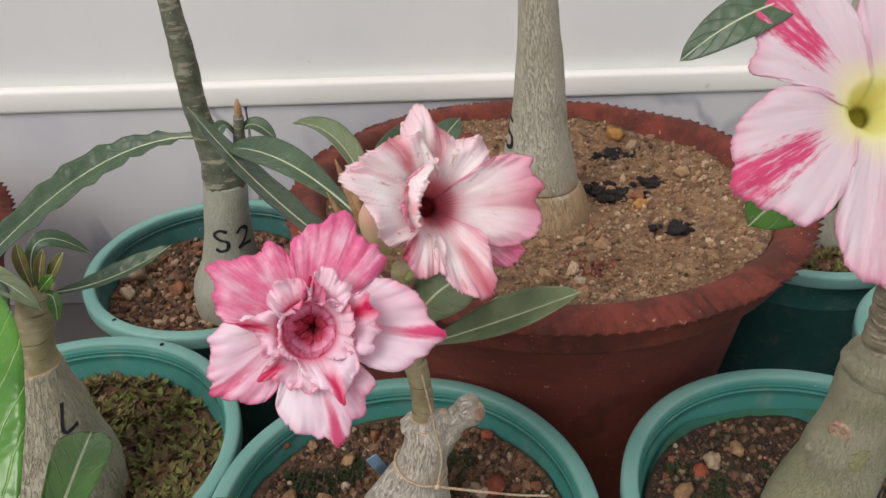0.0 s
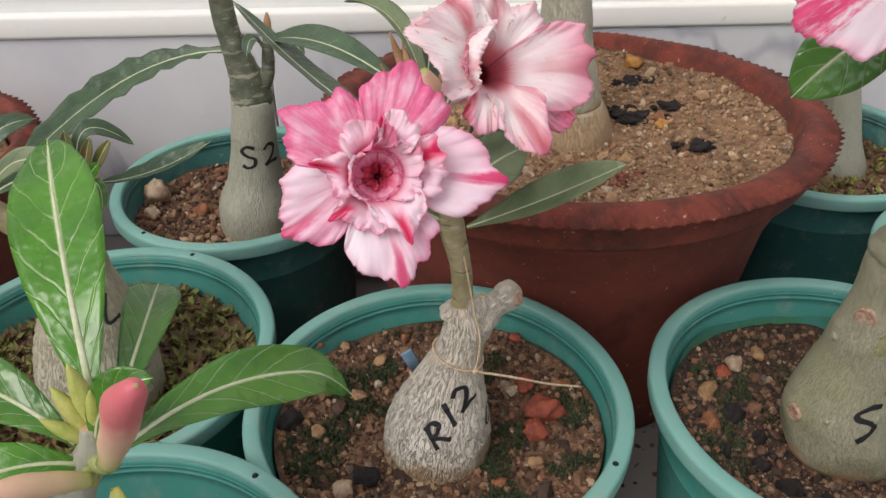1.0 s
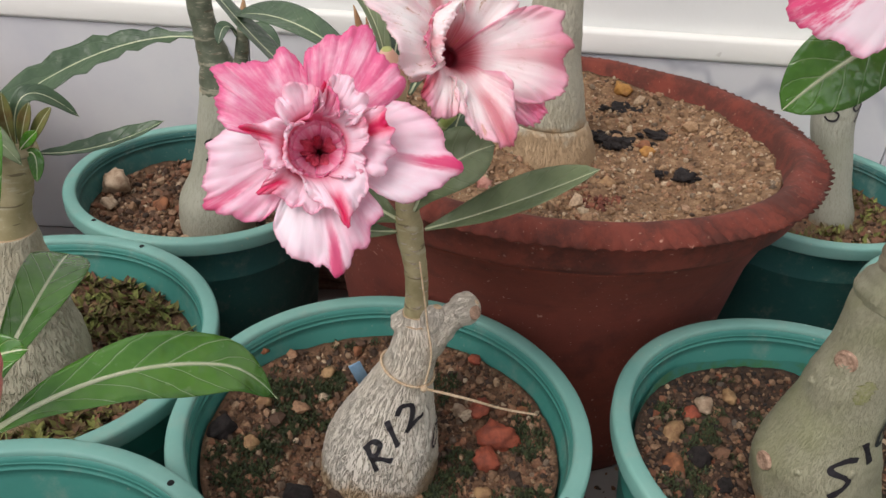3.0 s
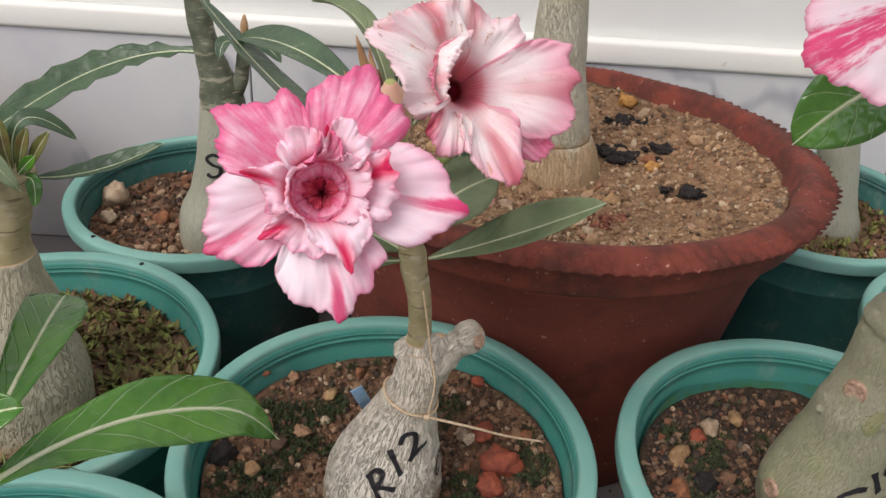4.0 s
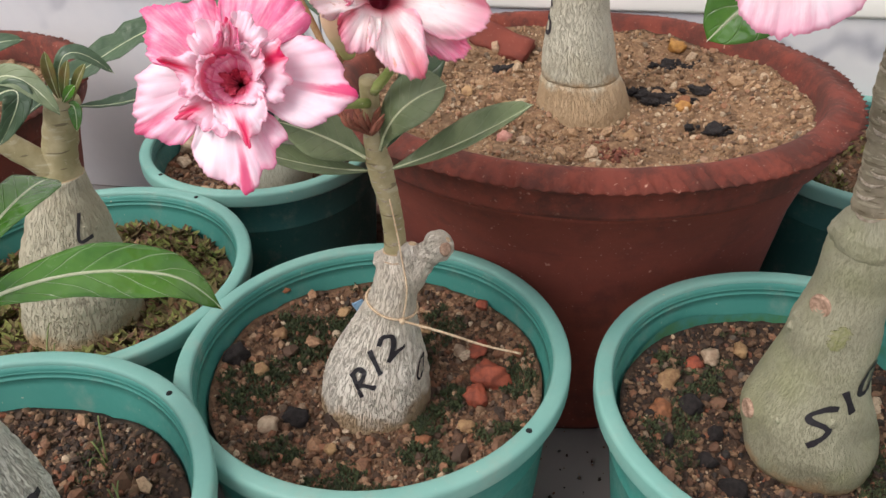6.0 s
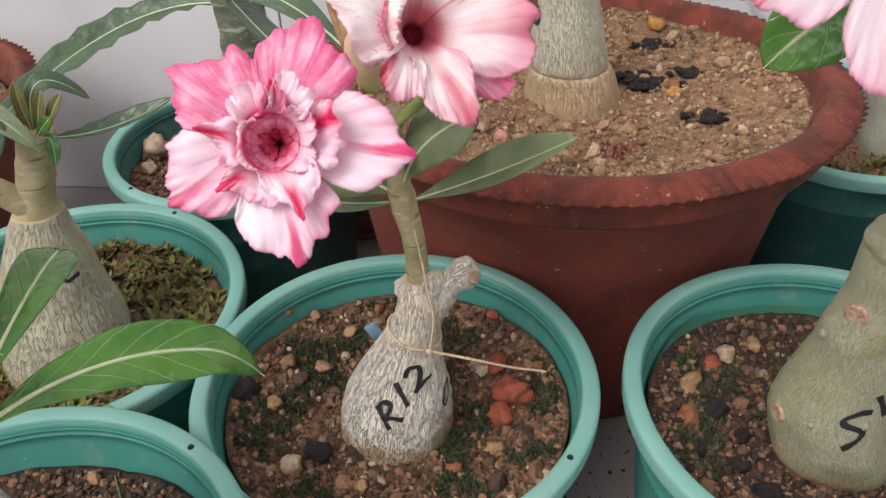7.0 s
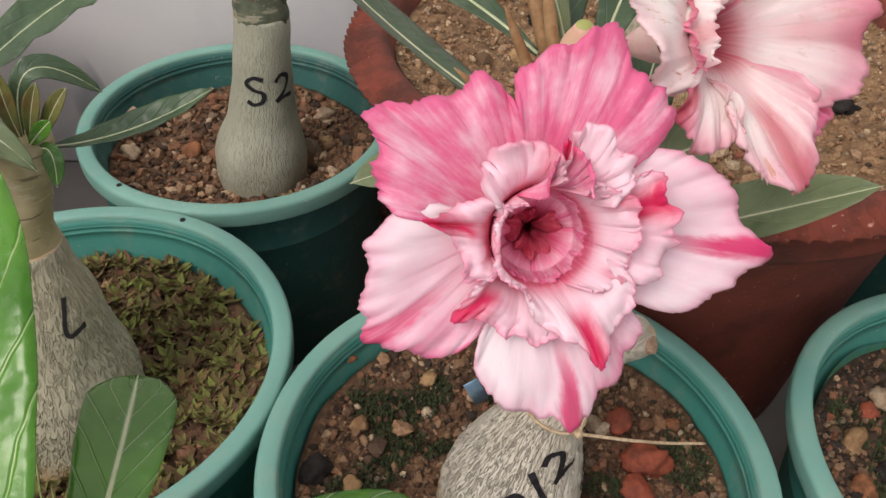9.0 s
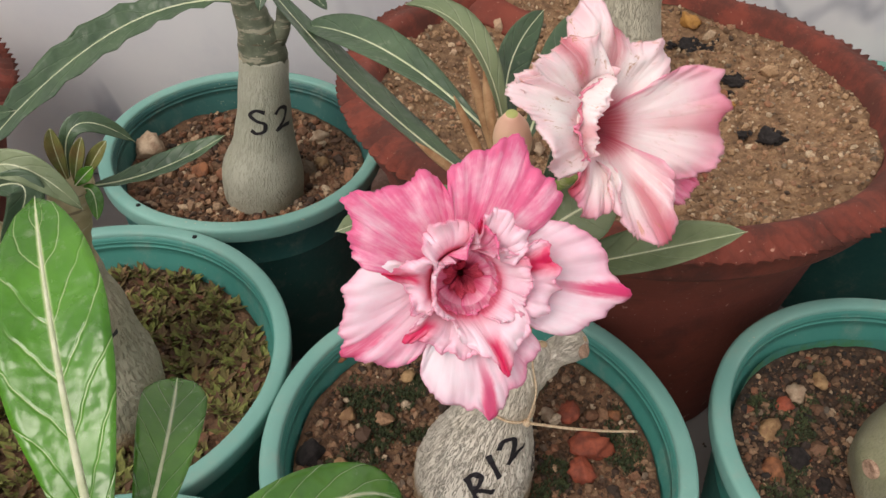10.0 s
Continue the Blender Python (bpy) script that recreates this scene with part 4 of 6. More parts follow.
def skin_patch(name, trunk, z0, z1, wide, facing, material, parent, label, shift=0.0, seed=0.0):
    """One ragged patch lying on a trunk's skin."""
    rows = []
    for i in range(30):
        q = i / 29
        z = z0 + (z1 - z0) * q
        w = wide * math.sin(math.pi * (0.04 + 0.92 * q)) ** 0.7 * (1 + 0.9 * noise.noise(Vector((q * 13, 3.3 + seed, 0))))
        mid = shift + wide * 0.42 * noise.noise(Vector((q * 5, 8.1 + seed, 0)))
        rows.append([trunk.skin(mid + (p / 12 - 1) * w, z, (0.0002 if p in (0, 24) or i in (0, 29) else 0.0003) + 0.0007 * abs(noise.noise(Vector((p * 0.33, i * 0.8, 1.7 + seed)))), facing) for p in range(25)])
    return part(name, sheet(rows, 0.0006), material, parent, label)


# R12, the plant with the two pink flowers
R12 = plant((-0.0258, 0.3081), "desert rose marked R12 with two pink flowers and grey base")
t12 = Trunk([(0.088, -0.0225, 0.3070, 0.022), (0.103, -0.0215, 0.3070, 0.0268), (0.118, -0.0206, 0.3075, 0.0296), (0.130, -0.0198, 0.3080, 0.0298), (0.146, -0.0180, 0.3085, 0.0272), (0.164, -0.0145, 0.3090, 0.0208), (0.182, -0.0102, 0.3090, 0.0145), (0.194, -0.0064, 0.3092, 0.0122), (0.2035, -0.0044, 0.3095, 0.0114), (0.210, -0.0044, 0.3100, 0.0098), (0.2148, -0.0052, 0.3105, 0.0064)])
cx = part("caudex", t12.mesh(0.088, 0.2140, 96, 120, 0.02, 60, 1.0, 0.05), BARK_R12, R12, "pale wrinkled swollen base")
stalk = [(-0.0051, 0.3137, 0.2087, 0.0060), (-0.0056, 0.3142, 0.2248, 0.0054), (-0.0061, 0.3136, 0.2369, 0.0053), (-0.0082, 0.3140, 0.2490, 0.0055), (-0.0106, 0.3143, 0.2611, 0.0060), (-0.0119, 0.3137, 0.2732, 0.0050), (-0.0125, 0.3123, 0.2933, 0.0045), (-0.0120, 0.3097, 0.3074, 0.0042)]
part("stem", tube(stalk, 20, 9, 0.07, 160, 0.08), STEM, R12)
leaf_scars(R12, stalk, 22, 0.219, 0.290, 0.0019, 4)
part("stub", tube([(-0.0014, 0.3114, 0.1976, 0.0090), (0.0037, 0.3113, 0.2070, 0.0085), (0.0083, 0.3111, 0.2130, 0.0072), (0.0124, 0.3108, 0.2175, 0.0066), (0.0160, 0.3105, 0.2215, 0.0076), (0.0196, 0.3097, 0.2249, 0.0070), (0.0216, 0.3093, 0.2267, 0.0040), (0.0221, 0.3092, 0.2272, 0.0015)], 28, 8, 0.14, 230, 0.07), BARK_R12, R12, "pruned side branch stub")
part("stub", tube([(-0.0004, 0.3107, 0.2066, 0.0070), (0.0027, 0.3095, 0.2156, 0.0062), (0.0039, 0.3092, 0.2206, 0.0050), (0.0043, 0.3093, 0.2234, 0.0020)], 22, 7, 0.14, 230, 0.05), BARK_R12, R12, "rounded knob beside the stem")
part("stub_scar", tube([(0.0203, 0.3056, 0.2239, 0.0034), (0.0223, 0.3046, 0.2252, 0.0028)], 12, 2, 0.25, 500), SCAR, R12, "dried brown cut end")
part("graft_ring", tube([(-0.0060, 0.3136, 0.2067, 0.0108), (-0.0055, 0.3137, 0.2095, 0.0116), (-0.0053, 0.3138, 0.2127, 0.0100), (-0.0055, 0.3139, 0.2162, 0.0066)], 40, 6, 0.13, 330), BARK_R12, R12, "pale ridged graft ring")
for ch, u, z in (("R", -0.0035, 0.1525), ("1", 0.0013, 0.1632), ("2", 0.0067, 0.1708)):
    t12.inscribe(LETTERS[ch], u, z, 0.0135 if ch == "R" else 0.0145, 0.72, 0.0026, cx)
t12.inscribe(LETTERS["0"], 0.0325, 0.1516, 0.011, -0.2, 0.0016, cx)

# S10
S10 = plant((0.2115, 0.3079), "desert rose marked S10 with olive-grey base and white flower")
t10 = Trunk([(0.080, 0.2120, 0.3050, 0.0185), (0.096, 0.2112, 0.3050, 0.0205), (0.104, 0.2106, 0.3050, 0.0228), (0.111, 0.2100, 0.3050, 0.0266), (0.117, 0.2093, 0.3050, 0.0300), (0.1235, 0.2085, 0.3050, 0.0316), (0.138, 0.2056, 0.3050, 0.0314), (0.150, 0.2032, 0.3050, 0.0296), (0.160, 0.2028, 0.3050, 0.0272), (0.174, 0.2040, 0.3050, 0.0231), (0.1875, 0.2045, 0.3050, 0.0206), (0.201, 0.2048, 0.3050, 0.0194), (0.207, 0.2054, 0.3050, 0.0184), (0.2225, 0.2065, 0.3050, 0.0166), (0.2375, 0.2075, 0.3050, 0.0155), (0.2435, 0.2080, 0.3050, 0.0152), (0.2480, 0.2078, 0.3050, 0.0138), (0.2525, 0.2072, 0.3050, 0.0098)])
c10 = part("caudex", t10.mesh(0.085, 0.2508, 96, 140, 0.11, 48, 2.0, 0.022), BARK_S10, S10, "smooth olive-grey swollen base")
part("graft_collar", tube([(0.2080, 0.305, 0.2405, 0.0140), (0.2082, 0.305, 0.2430, 0.0162), (0.2082, 0.305, 0.2470, 0.0166), (0.2080, 0.305, 0.2520, 0.0156), (0.2076, 0.305, 0.2565, 0.0130), (0.2072, 0.305, 0.2610, 0.0098)], 40, 6, 0.09, 200, 0.04), BARK_S10, S10, "pale knobbly graft collar")
for k, (u, z, r) in enumerate(((-0.0060, 0.2148, 0.0056), (-0.0222, 0.1478, 0.0050))):
    c = t10.skin(u, z, 0.0, -2.16)
    d = (c - Vector((*t10.at(z)[:2], z))).normalized()
    m = d.to_track_quat("Z", "Y").to_matrix().to_4x4()
    m.translation = c
    bm = lathe((0, 0, 0), [(r, -0.0012), (r * 0.95, 0.0006), (r * 0.78, 0.0010), (r * 0.66, 0.0003), (r * 0.5, 0.0009), (r * 0.36, 0.0003), (r * 0.2, 0.0008), (0, 0.0006)], 28)
    bmesh.ops.transform(bm, matrix=m, verts=bm.verts)
    part("branch_scar", bm, SCAR, S10, "round pinkish branch scar")
for u, z, r in ((-0.0174, 0.1967, 0.0030), (0.020, 0.1590, 0.0028), (-0.004, 0.1540, 0.0024)):
    c = t10.skin(u, z, -0.0012, -2.16)
    bm = bmesh.new()
    bmesh.ops.create_icosphere(bm, subdivisions=2, radius=r)
    bmesh.ops.translate(bm, verts=bm.verts, vec=c)
    layer = bm.loops.layers.uv.new("UVMap")
    for f in bm.faces:
        for loop in f.loops:
            loop[layer].uv = (0.3 + 8 * (loop.vert.co.x - c.x), 10 * loop.vert.co.z)
    part("bark_knob", bm, BARK_S10, S10)
stalk = [(0.2072, 0.305, 0.254, 0.0100), (0.2062, 0.305, 0.264, 0.0094), (0.2050, 0.305, 0.272, 0.0086), (0.2042, 0.305, 0.282, 0.0078), (0.2035, 0.305, 0.2905, 0.0077), (0.2016, 0.305, 0.304, 0.0076), (0.2000, 0.304, 0.3155, 0.0073), (0.1985, 0.302, 0.335, 0.0068), (0.1970, 0.298, 0.362, 0.0062), (0.1900, 0.290, 0.392, 0.0055)]
part("stem", tube(stalk, 24, 12, 0.05, 170, 0.12), STEM_BROWN, S10, "ringed brown-grey stem")
leaf_scars(S10, stalk, 17, 0.258, 0.372, 0.0052, 3)
skin_patch("moss_patch", t10, 0.1975, 0.2105, 0.0042, -2.16, MOSS_LIGHT, S10, "small patch of green algae", 0.0072, 2.0)
for ch, u, z in (("Z", 0.0136, 0.1580), ("1", 0.0230, 0.1706), ("0", 0.0302, 0.1806)):
    t10.inscribe(LETTERS[ch], u, z, 0.0195 if ch == "Z" else 0.0145, {"Z": -0.1, "1": 0.75, "0": -0.45}[ch], 0.0030, c10, -2.16)

# S2
S2 = plant((-0.1552, 0.5473), "desert rose marked S2 with grey base and dark forked stem")
t2 = Trunk([(0.0937, -0.1580, 0.5490, 0.022), (0.1169, -0.1585, 0.5490, 0.0278), (0.1330, -0.1580, 0.5490, 0.0285), (0.1470, -0.1572, 0.5490, 0.0260), (0.1600, -0.1550, 0.5490, 0.0218), (0.1695, -0.1536, 0.5490, 0.0200), (0.1870, -0.1516, 0.5490, 0.0178), (0.2050, -0.1502, 0.5490, 0.0165), (0.2193, -0.1486, 0.5505, 0.0158), (0.2275, -0.1487, 0.5511, 0.0150)])
c2 = part("caudex", t2.mesh(0.095, 0.2265, 56, 70, 0.02, 60, 3.0), BARK_GREY, S2, "smooth grey swollen base")
part("stem", tube([(-0.1483, 0.5509, 0.2215, 0.0150), (-0.1494, 0.5513, 0.2356, 0.0145), (-0.1525, 0.5517, 0.2497, 0.0110), (-0.1566, 0.5522, 0.2659, 0.0088), (-0.1593, 0.5527, 0.2812, 0.0083), (-0.1606, 0.5533, 0.3001, 0.0084), (-0.1615, 0.5539, 0.3211, 0.0082), (-0.1642, 0.5551, 0.3583, 0.0070), (-0.1684, 0.5572, 0.4210, 0.0066), (-0.1717, 0.5598, 0.5016, 0.006)], 16, 6, 0.06, 130, 0.06), STEM_DARK, S2)
part("stem", tube([(-0.1452, 0.5513, 0.2315, 0.0090), (-0.1376, 0.5507, 0.2394, 0.0062), (-0.1335, 0.5501, 0.2494, 0.0050), (-0.1320, 0.5496, 0.2635, 0.0042), (-0.1300, 0.5491, 0.2775, 0.0035)], 12, 6, 0.06, 130, 0.06), STEM_DARK, S2)
for ch, u in (("S", -0.0055), ("2", 0.0104)):
    t2.inscribe(LETTERS[ch], u, 0.1875, 0.0165, 0.12, 0.0026, c2, -1.35)

# the plant in the large clay pot
BIGP = plant((0.0850, 0.5135), "desert rose with a tall pale cream trunk in the clay pot")
tb = Trunk([(0.172, 0.0862, 0.5420, 0.028), (0.1885, 0.0850, 0.5420, 0.0350), (0.2000, 0.0836, 0.5420, 0.0338), (0.2080, 0.0828, 0.5420, 0.0322), (0.2150, 0.0820, 0.5420, 0.0304), (0.2200, 0.0808, 0.5420, 0.0290), (0.2222, 0.0804, 0.5420, 0.0280), (0.2232, 0.0801, 0.5420, 0.0267), (0.2244, 0.0799, 0.5420, 0.0272), (0.2300, 0.0790, 0.5420, 0.0264), (0.2465, 0.0778, 0.5420, 0.0243), (0.2620, 0.0772, 0.5420, 0.0212), (0.2760, 0.0772, 0.5420, 0.0190), (0.3155, 0.0760, 0.5420, 0.0154), (0.3495, 0.0735, 0.5420, 0.0131), (0.4100, 0.0690, 0.5430, 0.0118), (0.4900, 0.0650, 0.5440, 0.011)])
part("caudex", tb.mesh(0.175, 0.2232, 72, 40, 0.03, 50, 4.0, 0.03), BARK_BIG, BIGP, "tan swollen base under a ring groove")
part("trunk", tb.mesh(0.2232, 0.49, 72, 150, 0.03, 50, 4.0, 0.03), BARK_BIG, BIGP, "pale cream wrinkled trunk")
tb.inscribe(LETTERS["S"], -0.0285, 0.2650, 0.020, 0.1, 0.0028, BIGP, -1.57)

# S9 beside the wall
S9 = plant((0.3433, 0.6239), "desert rose with a leaning silver-grey trunk marked S9")
t9 = Trunk([(0.0918, 0.3536, 0.6245, 0.020), (0.1170, 0.3494, 0.6252, 0.0200), (0.1423, 0.3432, 0.6259, 0.0165), (0.1666, 0.3364, 0.6266, 0.0165), (0.1950, 0.3276, 0.6274, 0.0172), (0.2137, 0.3253, 0.6280, 0.0173), (0.2363, 0.3260, 0.6287, 0.0170), (0.2538, 0.3269, 0.6293, 0.0165), (0.3135, 0.3375, 0.6316, 0.014), (0.4138, 0.3578, 0.6354, 0.011)])
c9 = part("caudex", t9.mesh(0.095, 0.412, 48, 90, 0.03, 60, 5.0), BARK_GREY, S9, "silver-grey trunk")
for ch, u in (("S", -0.0008), ("9", 0.0178)):
    t9.inscribe(LETTERS[ch], u, 0.2148, 0.017, 0.0, 0.0018, c9, -2.05)

# Q, the sprouting plant
Q = plant((-0.2254, 0.3540), "desert rose sprouting reddish young leaves over a scaly grey base")
tq = Trunk([(0.0972, -0.2230, 0.3533, 0.033), (0.1149, -0.2220, 0.3538, 0.0365), (0.1313, -0.2205, 0.3545, 0.0362), (0.1514, -0.2190, 0.3552, 0.0338), (0.1716, -0.2182, 0.3559, 0.0288), (0.1917, -0.2158, 0.3566, 0.0235), (0.2097, -0.2138, 0.3573, 0.0172), (0.2218, -0.2113, 0.3577, 0.0130)])
cq = part("caudex", tq.mesh(0.10, 0.2218, 64, 80, 0.04, 70, 6.0, 0.05), BARK_SCALY, Q, "scaly grey swollen base")
part("stem", tube([(-0.2112, 0.3575, 0.2147, 0.0128), (-0.2092, 0.3591, 0.2318, 0.0100), (-0.2057, 0.3618, 0.2479, 0.0096), (-0.2016, 0.3644, 0.2619, 0.0095), (-0.2011, 0.3645, 0.2659, 0.0080)], 18, 6, 0.08, 150, 0.05), STEM, Q)
part("stem", tube([(-0.2113, 0.3558, 0.2258, 0.0080), (-0.2232, 0.3518, 0.2360, 0.0070), (-0.2345, 0.3479, 0.2482, 0.0065), (-0.2459, 0.3461, 0.2625, 0.0060)], 14, 6, 0.08, 150, 0.05), STEM, Q)
tq.inscribe(LETTERS["L"], 0.0100, 0.1957, 0.016, -0.1, 0.0022, cq, -1.0)

# P, the plant nearest the camera, with a pink bud
P = plant((-0.1497, 0.1566), "desert rose with broad glossy leaves and a pink flower bud")
tp = Trunk([(0.1076, -0.1460, 0.1562, 0.030), (0.1400, -0.1450, 0.1575, 0.0288), (0.1530, -0.1442, 0.1578, 0.0298), (0.1700, -0.1440, 0.1581, 0.0308), (0.1850, -0.1440, 0.1589, 0.0292), (0.2050, -0.1446, 0.1596, 0.0240), (0.2300, -0.1450, 0.1605, 0.0172), (0.2400, -0.1450, 0.1608, 0.0142), (0.2529, -0.1452, 0.1612, 0.0112), (0.2605, -0.1440, 0.1625, 0.0095)])
cp = part("caudex", tp.mesh(0.11, 0.258, 72, 90, 0.03, 60, 7.0, 0.06), BARK_P, P, "white-grey wrinkled swollen base")
part("stem", tube([(-0.1439, 0.1623, 0.2525, 0.0100), (-0.1388, 0.1637, 0.2625, 0.0080), (-0.1327, 0.1651, 0.2704, 0.0062), (-0.1286, 0.1655, 0.2784, 0.0048), (-0.1281, 0.1668, 0.2865, 0.003)], 14, 6, 0.06, 160, 0.04), BARK_GREY, P)
tp.inscribe(LETTERS["5"], -0.0005, 0.1850, 0.018, -0.25, 0.0026, cp, 0.0)
tp.inscribe(LETTERS["7"], 0.0, 0.186, 0.016, 0.1, 0.0026, cp, -2.2)
skin_patch("dry_scar", tp, 0.2065, 0.2375, 0.0072, -1.42, TORN, P, "torn patch of dry brown skin")
leaf(P, (-0.1262, 0.1690, 0.2900), (-0.1425, 0.2115, 0.3235), (-0.1610, 0.2610, 0.3380), 0.031, (0.1, -0.75, 0.6), 0.12, 0.01, LEAF_BRIGHT, label="broad bright green leaf lit from above")
leaf(P, (-0.1215, 0.1690, 0.2860), (-0.1195, 0.2045, 0.2955), (-0.1230, 0.2340, 0.2912), 0.0185, (0.25, -0.5, 0.8), 0.15, 0.01, LEAF, shape=0.78)
leaf(P, (-0.1224, 0.1655, 0.2753), (-0.0884, 0.1949, 0.2769), (-0.0529, 0.2173, 0.2575), 0.0225, (0.0, -0.55, 0.85), 0.10, 0.03, LEAF, 3, hook=0.010)
leaf(P, (-0.1337, 0.1655, 0.2805), (-0.1646, 0.1775, 0.2951), (-0.2035, 0.1899, 0.2916), 0.022, (0, -0.4, 0.9), 0.15, 0.01, LEAF)

# ---- flowers ----
def flower_space(centre, normal, up=(0, 0, 1)):
    z = Vector(normal).normalized()
    x = Vector(up).cross(z).normalized()
    m = Matrix((x, z.cross(x), z)).transposed().to_4x4()
    m.translation = Vector(centre)
    return m


def petal(parent, space, a0, spread, radii, r0, z0, rise, material, tint, ruffle, waves, twist, seed, nick, frill):
    """A small crumpled petal fanning from the throat; radii: its outline across; rise: its height at mid length."""
    grid = []
    rows, cols = 14, 33
    lines = np.linspace(0, 1, len(radii))
    for i in range(rows):
        u = i / (rows - 1)
        opened = 0.9 + 0.1 * math.sin(min(1.0, u * 1.25) * math.pi / 2)
        row = []
        for j in range(cols):
            v = j / (cols - 1)
            s = 2 * v - 1
            R = np.interp(v, lines, radii)
            R *= 1 + nick * noise.noise(Vector((s * 9, seed * 5, 0))) * u
            a = a0 + s * spread * opened
            r = r0 + (R - r0) * u
            z = z0 + rise * math.sin(u * math.pi * 0.6) + twist * s * u
            z += ruffle * u * u * (math.sin(waves * math.pi * s + seed) + 0.8 * noise.noise(Vector((s * 4, u * 2, seed))))
            z += frill * u ** 3 * (noise.noise(Vector((s * 2.6, u * 2, seed))) + 0.18 * noise.noise(Vector((s * 9, u * 4, seed))))
            row.append(space @ Vector((r * math.cos(a), r * math.sin(a), z)))
        grid.append(row)
    ob = part("petal", sheet(grid, 0.0004), material, parent)
    ob.color = (*tint, 0.5)
    return ob


def lobe(parent, space, outline, lip, tips, material, pinkness, stripe=0.0, stripe_at=None, drift=0.0, deep=(0.006, -0.010), half=None, off=(0.0, 0.0), bow=0.001, frill=0.0008, nick=0.02, fine=0.008, seed=0.0, rows=28, cols=91, u_lip=0.30, label="", sag=0.0, fold=0.0016, pleat=0.0004):
    """A petal from deep in the throat over its lip to a free margin. outline: (degrees, millimetres) round the margin;
    lip, deep: (radius, height); tips: height at both ends of the margin; off: where the throat sits; half: half its angle at the lip."""
    outline = outline if outline[0][0] < outline[-1][0] else outline[::-1]
    pts = np.array(spline(outline, 8))
    flat = np.stack([pts[:, 1] * np.cos(np.radians(pts[:, 0])), pts[:, 1] * np.sin(np.radians(pts[:, 0]))], 1)
    run = np.r_[0, np.cumsum(np.linalg.norm(np.diff(flat, axis=0), axis=1))]
    run = run / run[-1]
    lo, hi = outline[0][0], outline[-1][0]
    half = half or max(20.0, (hi - lo) / 2 + 5)
    grid = [[] for _ in range(rows)]
    for j in range(cols):
        q = j / (cols - 1)
        s = 2 * q - 1
        a1, R = math.radians(np.interp(q, run, pts[:, 0])), np.interp(q, run, pts[:, 1]) / 1000
        R *= 1 + nick * noise.noise(Vector((s * 7, seed * 5, 0))) + fine * noise.noise(Vector((s * 30, seed * 5, 2)))
        a0 = math.radians((lo + hi) / 2 + s * half)
        tip = tips[0] + (tips[1] - tips[0]) * q
        for i in range(rows):
            u = i / (rows - 1)
            if u < u_lip:
                k = u / u_lip
                r, z, a, w = deep[0] + (lip[0] - deep[0]) * k, deep[1] + (lip[1] - deep[1]) * math.sin(k * math.pi / 2) ** 0.8, a0, 1.0
                out = 0.0
            else:
                out = (u - u_lip) / (1 - u_lip)
                r = lip[0] + (R - lip[0]) * out
                a = a0 + (a1 - a0) * math.sin(out * math.pi / 2)
                z = lip[1] + (tip - lip[1]) * out ** 1.1 + bow * math.sin(math.pi * out) - sag * out ** 3
                w = (1 - out) ** 2
            z += fold * out * (noise.noise(Vector((s * 2.3, out * 2.2, seed))) + 0.7 * out * noise.noise(Vector((s * 4.3, out * 1.6, seed + 5)))) + pleat * math.sqrt(out) * noise.noise(Vector((s * 11, out * 1.5, seed + 3)))
            z += frill * out ** 4 * (noise.noise(Vector((s * 5, out * 2, seed + 7))) + 0.5 * noise.noise(Vector((s * 13, out * 2, seed + 9)))) * 2
            grid[i].append(space @ Vector((r * math.cos(a) + off[0] * w, r * math.sin(a) + off[1] * w, z)))
    ob = part("petal", sheet(grid, 0.0004), material, parent, label)
    place = 0.5 if stripe_at is None else float(np.interp(stripe_at, pts[:, 0], run)) if np.all(np.diff(pts[:, 0]) > 0) else float(run[int(np.argmin(np.abs(pts[:, 0] - stripe_at)))])
    ob.color = (pinkness, stripe, place, 0.5 + drift / 2)
    return ob


def corolla(parent, space, rim, depth, back, throat, tube_mat, n=40, start=0.0):
    """Throat funnel with its outer tube, seen from in front and from behind."""
    space = space @ Matrix.Translation((0, 0, start))
    bm = lathe((0, 0, 0), [(rim, 0.001), (rim * 0.92, -0.002), (rim * 0.8, -depth * 0.45), (rim * 0.5, -depth), (0, -depth * 1.05)], n)
    bmesh.ops.transform(bm, matrix=space, verts=bm.verts)
    bmesh.ops.reverse_faces(bm, faces=bm.faces[:])
    part("throat", bm, throat, parent, "deep crimson throat" if throat is THROAT else "")
    bm = lathe((0, 0, 0), [(rim * 1.05, 0.0), (rim * 1.02, -0.004), (rim * 0.93, -back * 0.45), (rim * 0.6, -back * 0.8), (rim * 0.35, -back), (0, -back)], n)
    bmesh.ops.transform(bm, matrix=space, verts=bm.verts)
    part("floral_tube", bm, tube_mat, parent, "pale pink floral tube")


f1 = part("flower", tube([(-0.030, 0.268, 0.312, 0.0022), (-0.022, 0.288, 0.304, 0.0020), (-0.0125, 0.307, 0.297, 0.0024)], 10, 5), SHOOT, R12, "fresh pink and white double flower")
s1 = flower_space((-0.0358, 0.2288, 0.3368), (0.06, -0.85, 0.525))
MOUTH = (-0.0030, 0.0012)
corolla(f1, s1 @ Matrix.Translation((*MOUTH, 0)), 0.0092, 0.012, 0.032, THROAT, TUBE_PINK, start=-0.005)
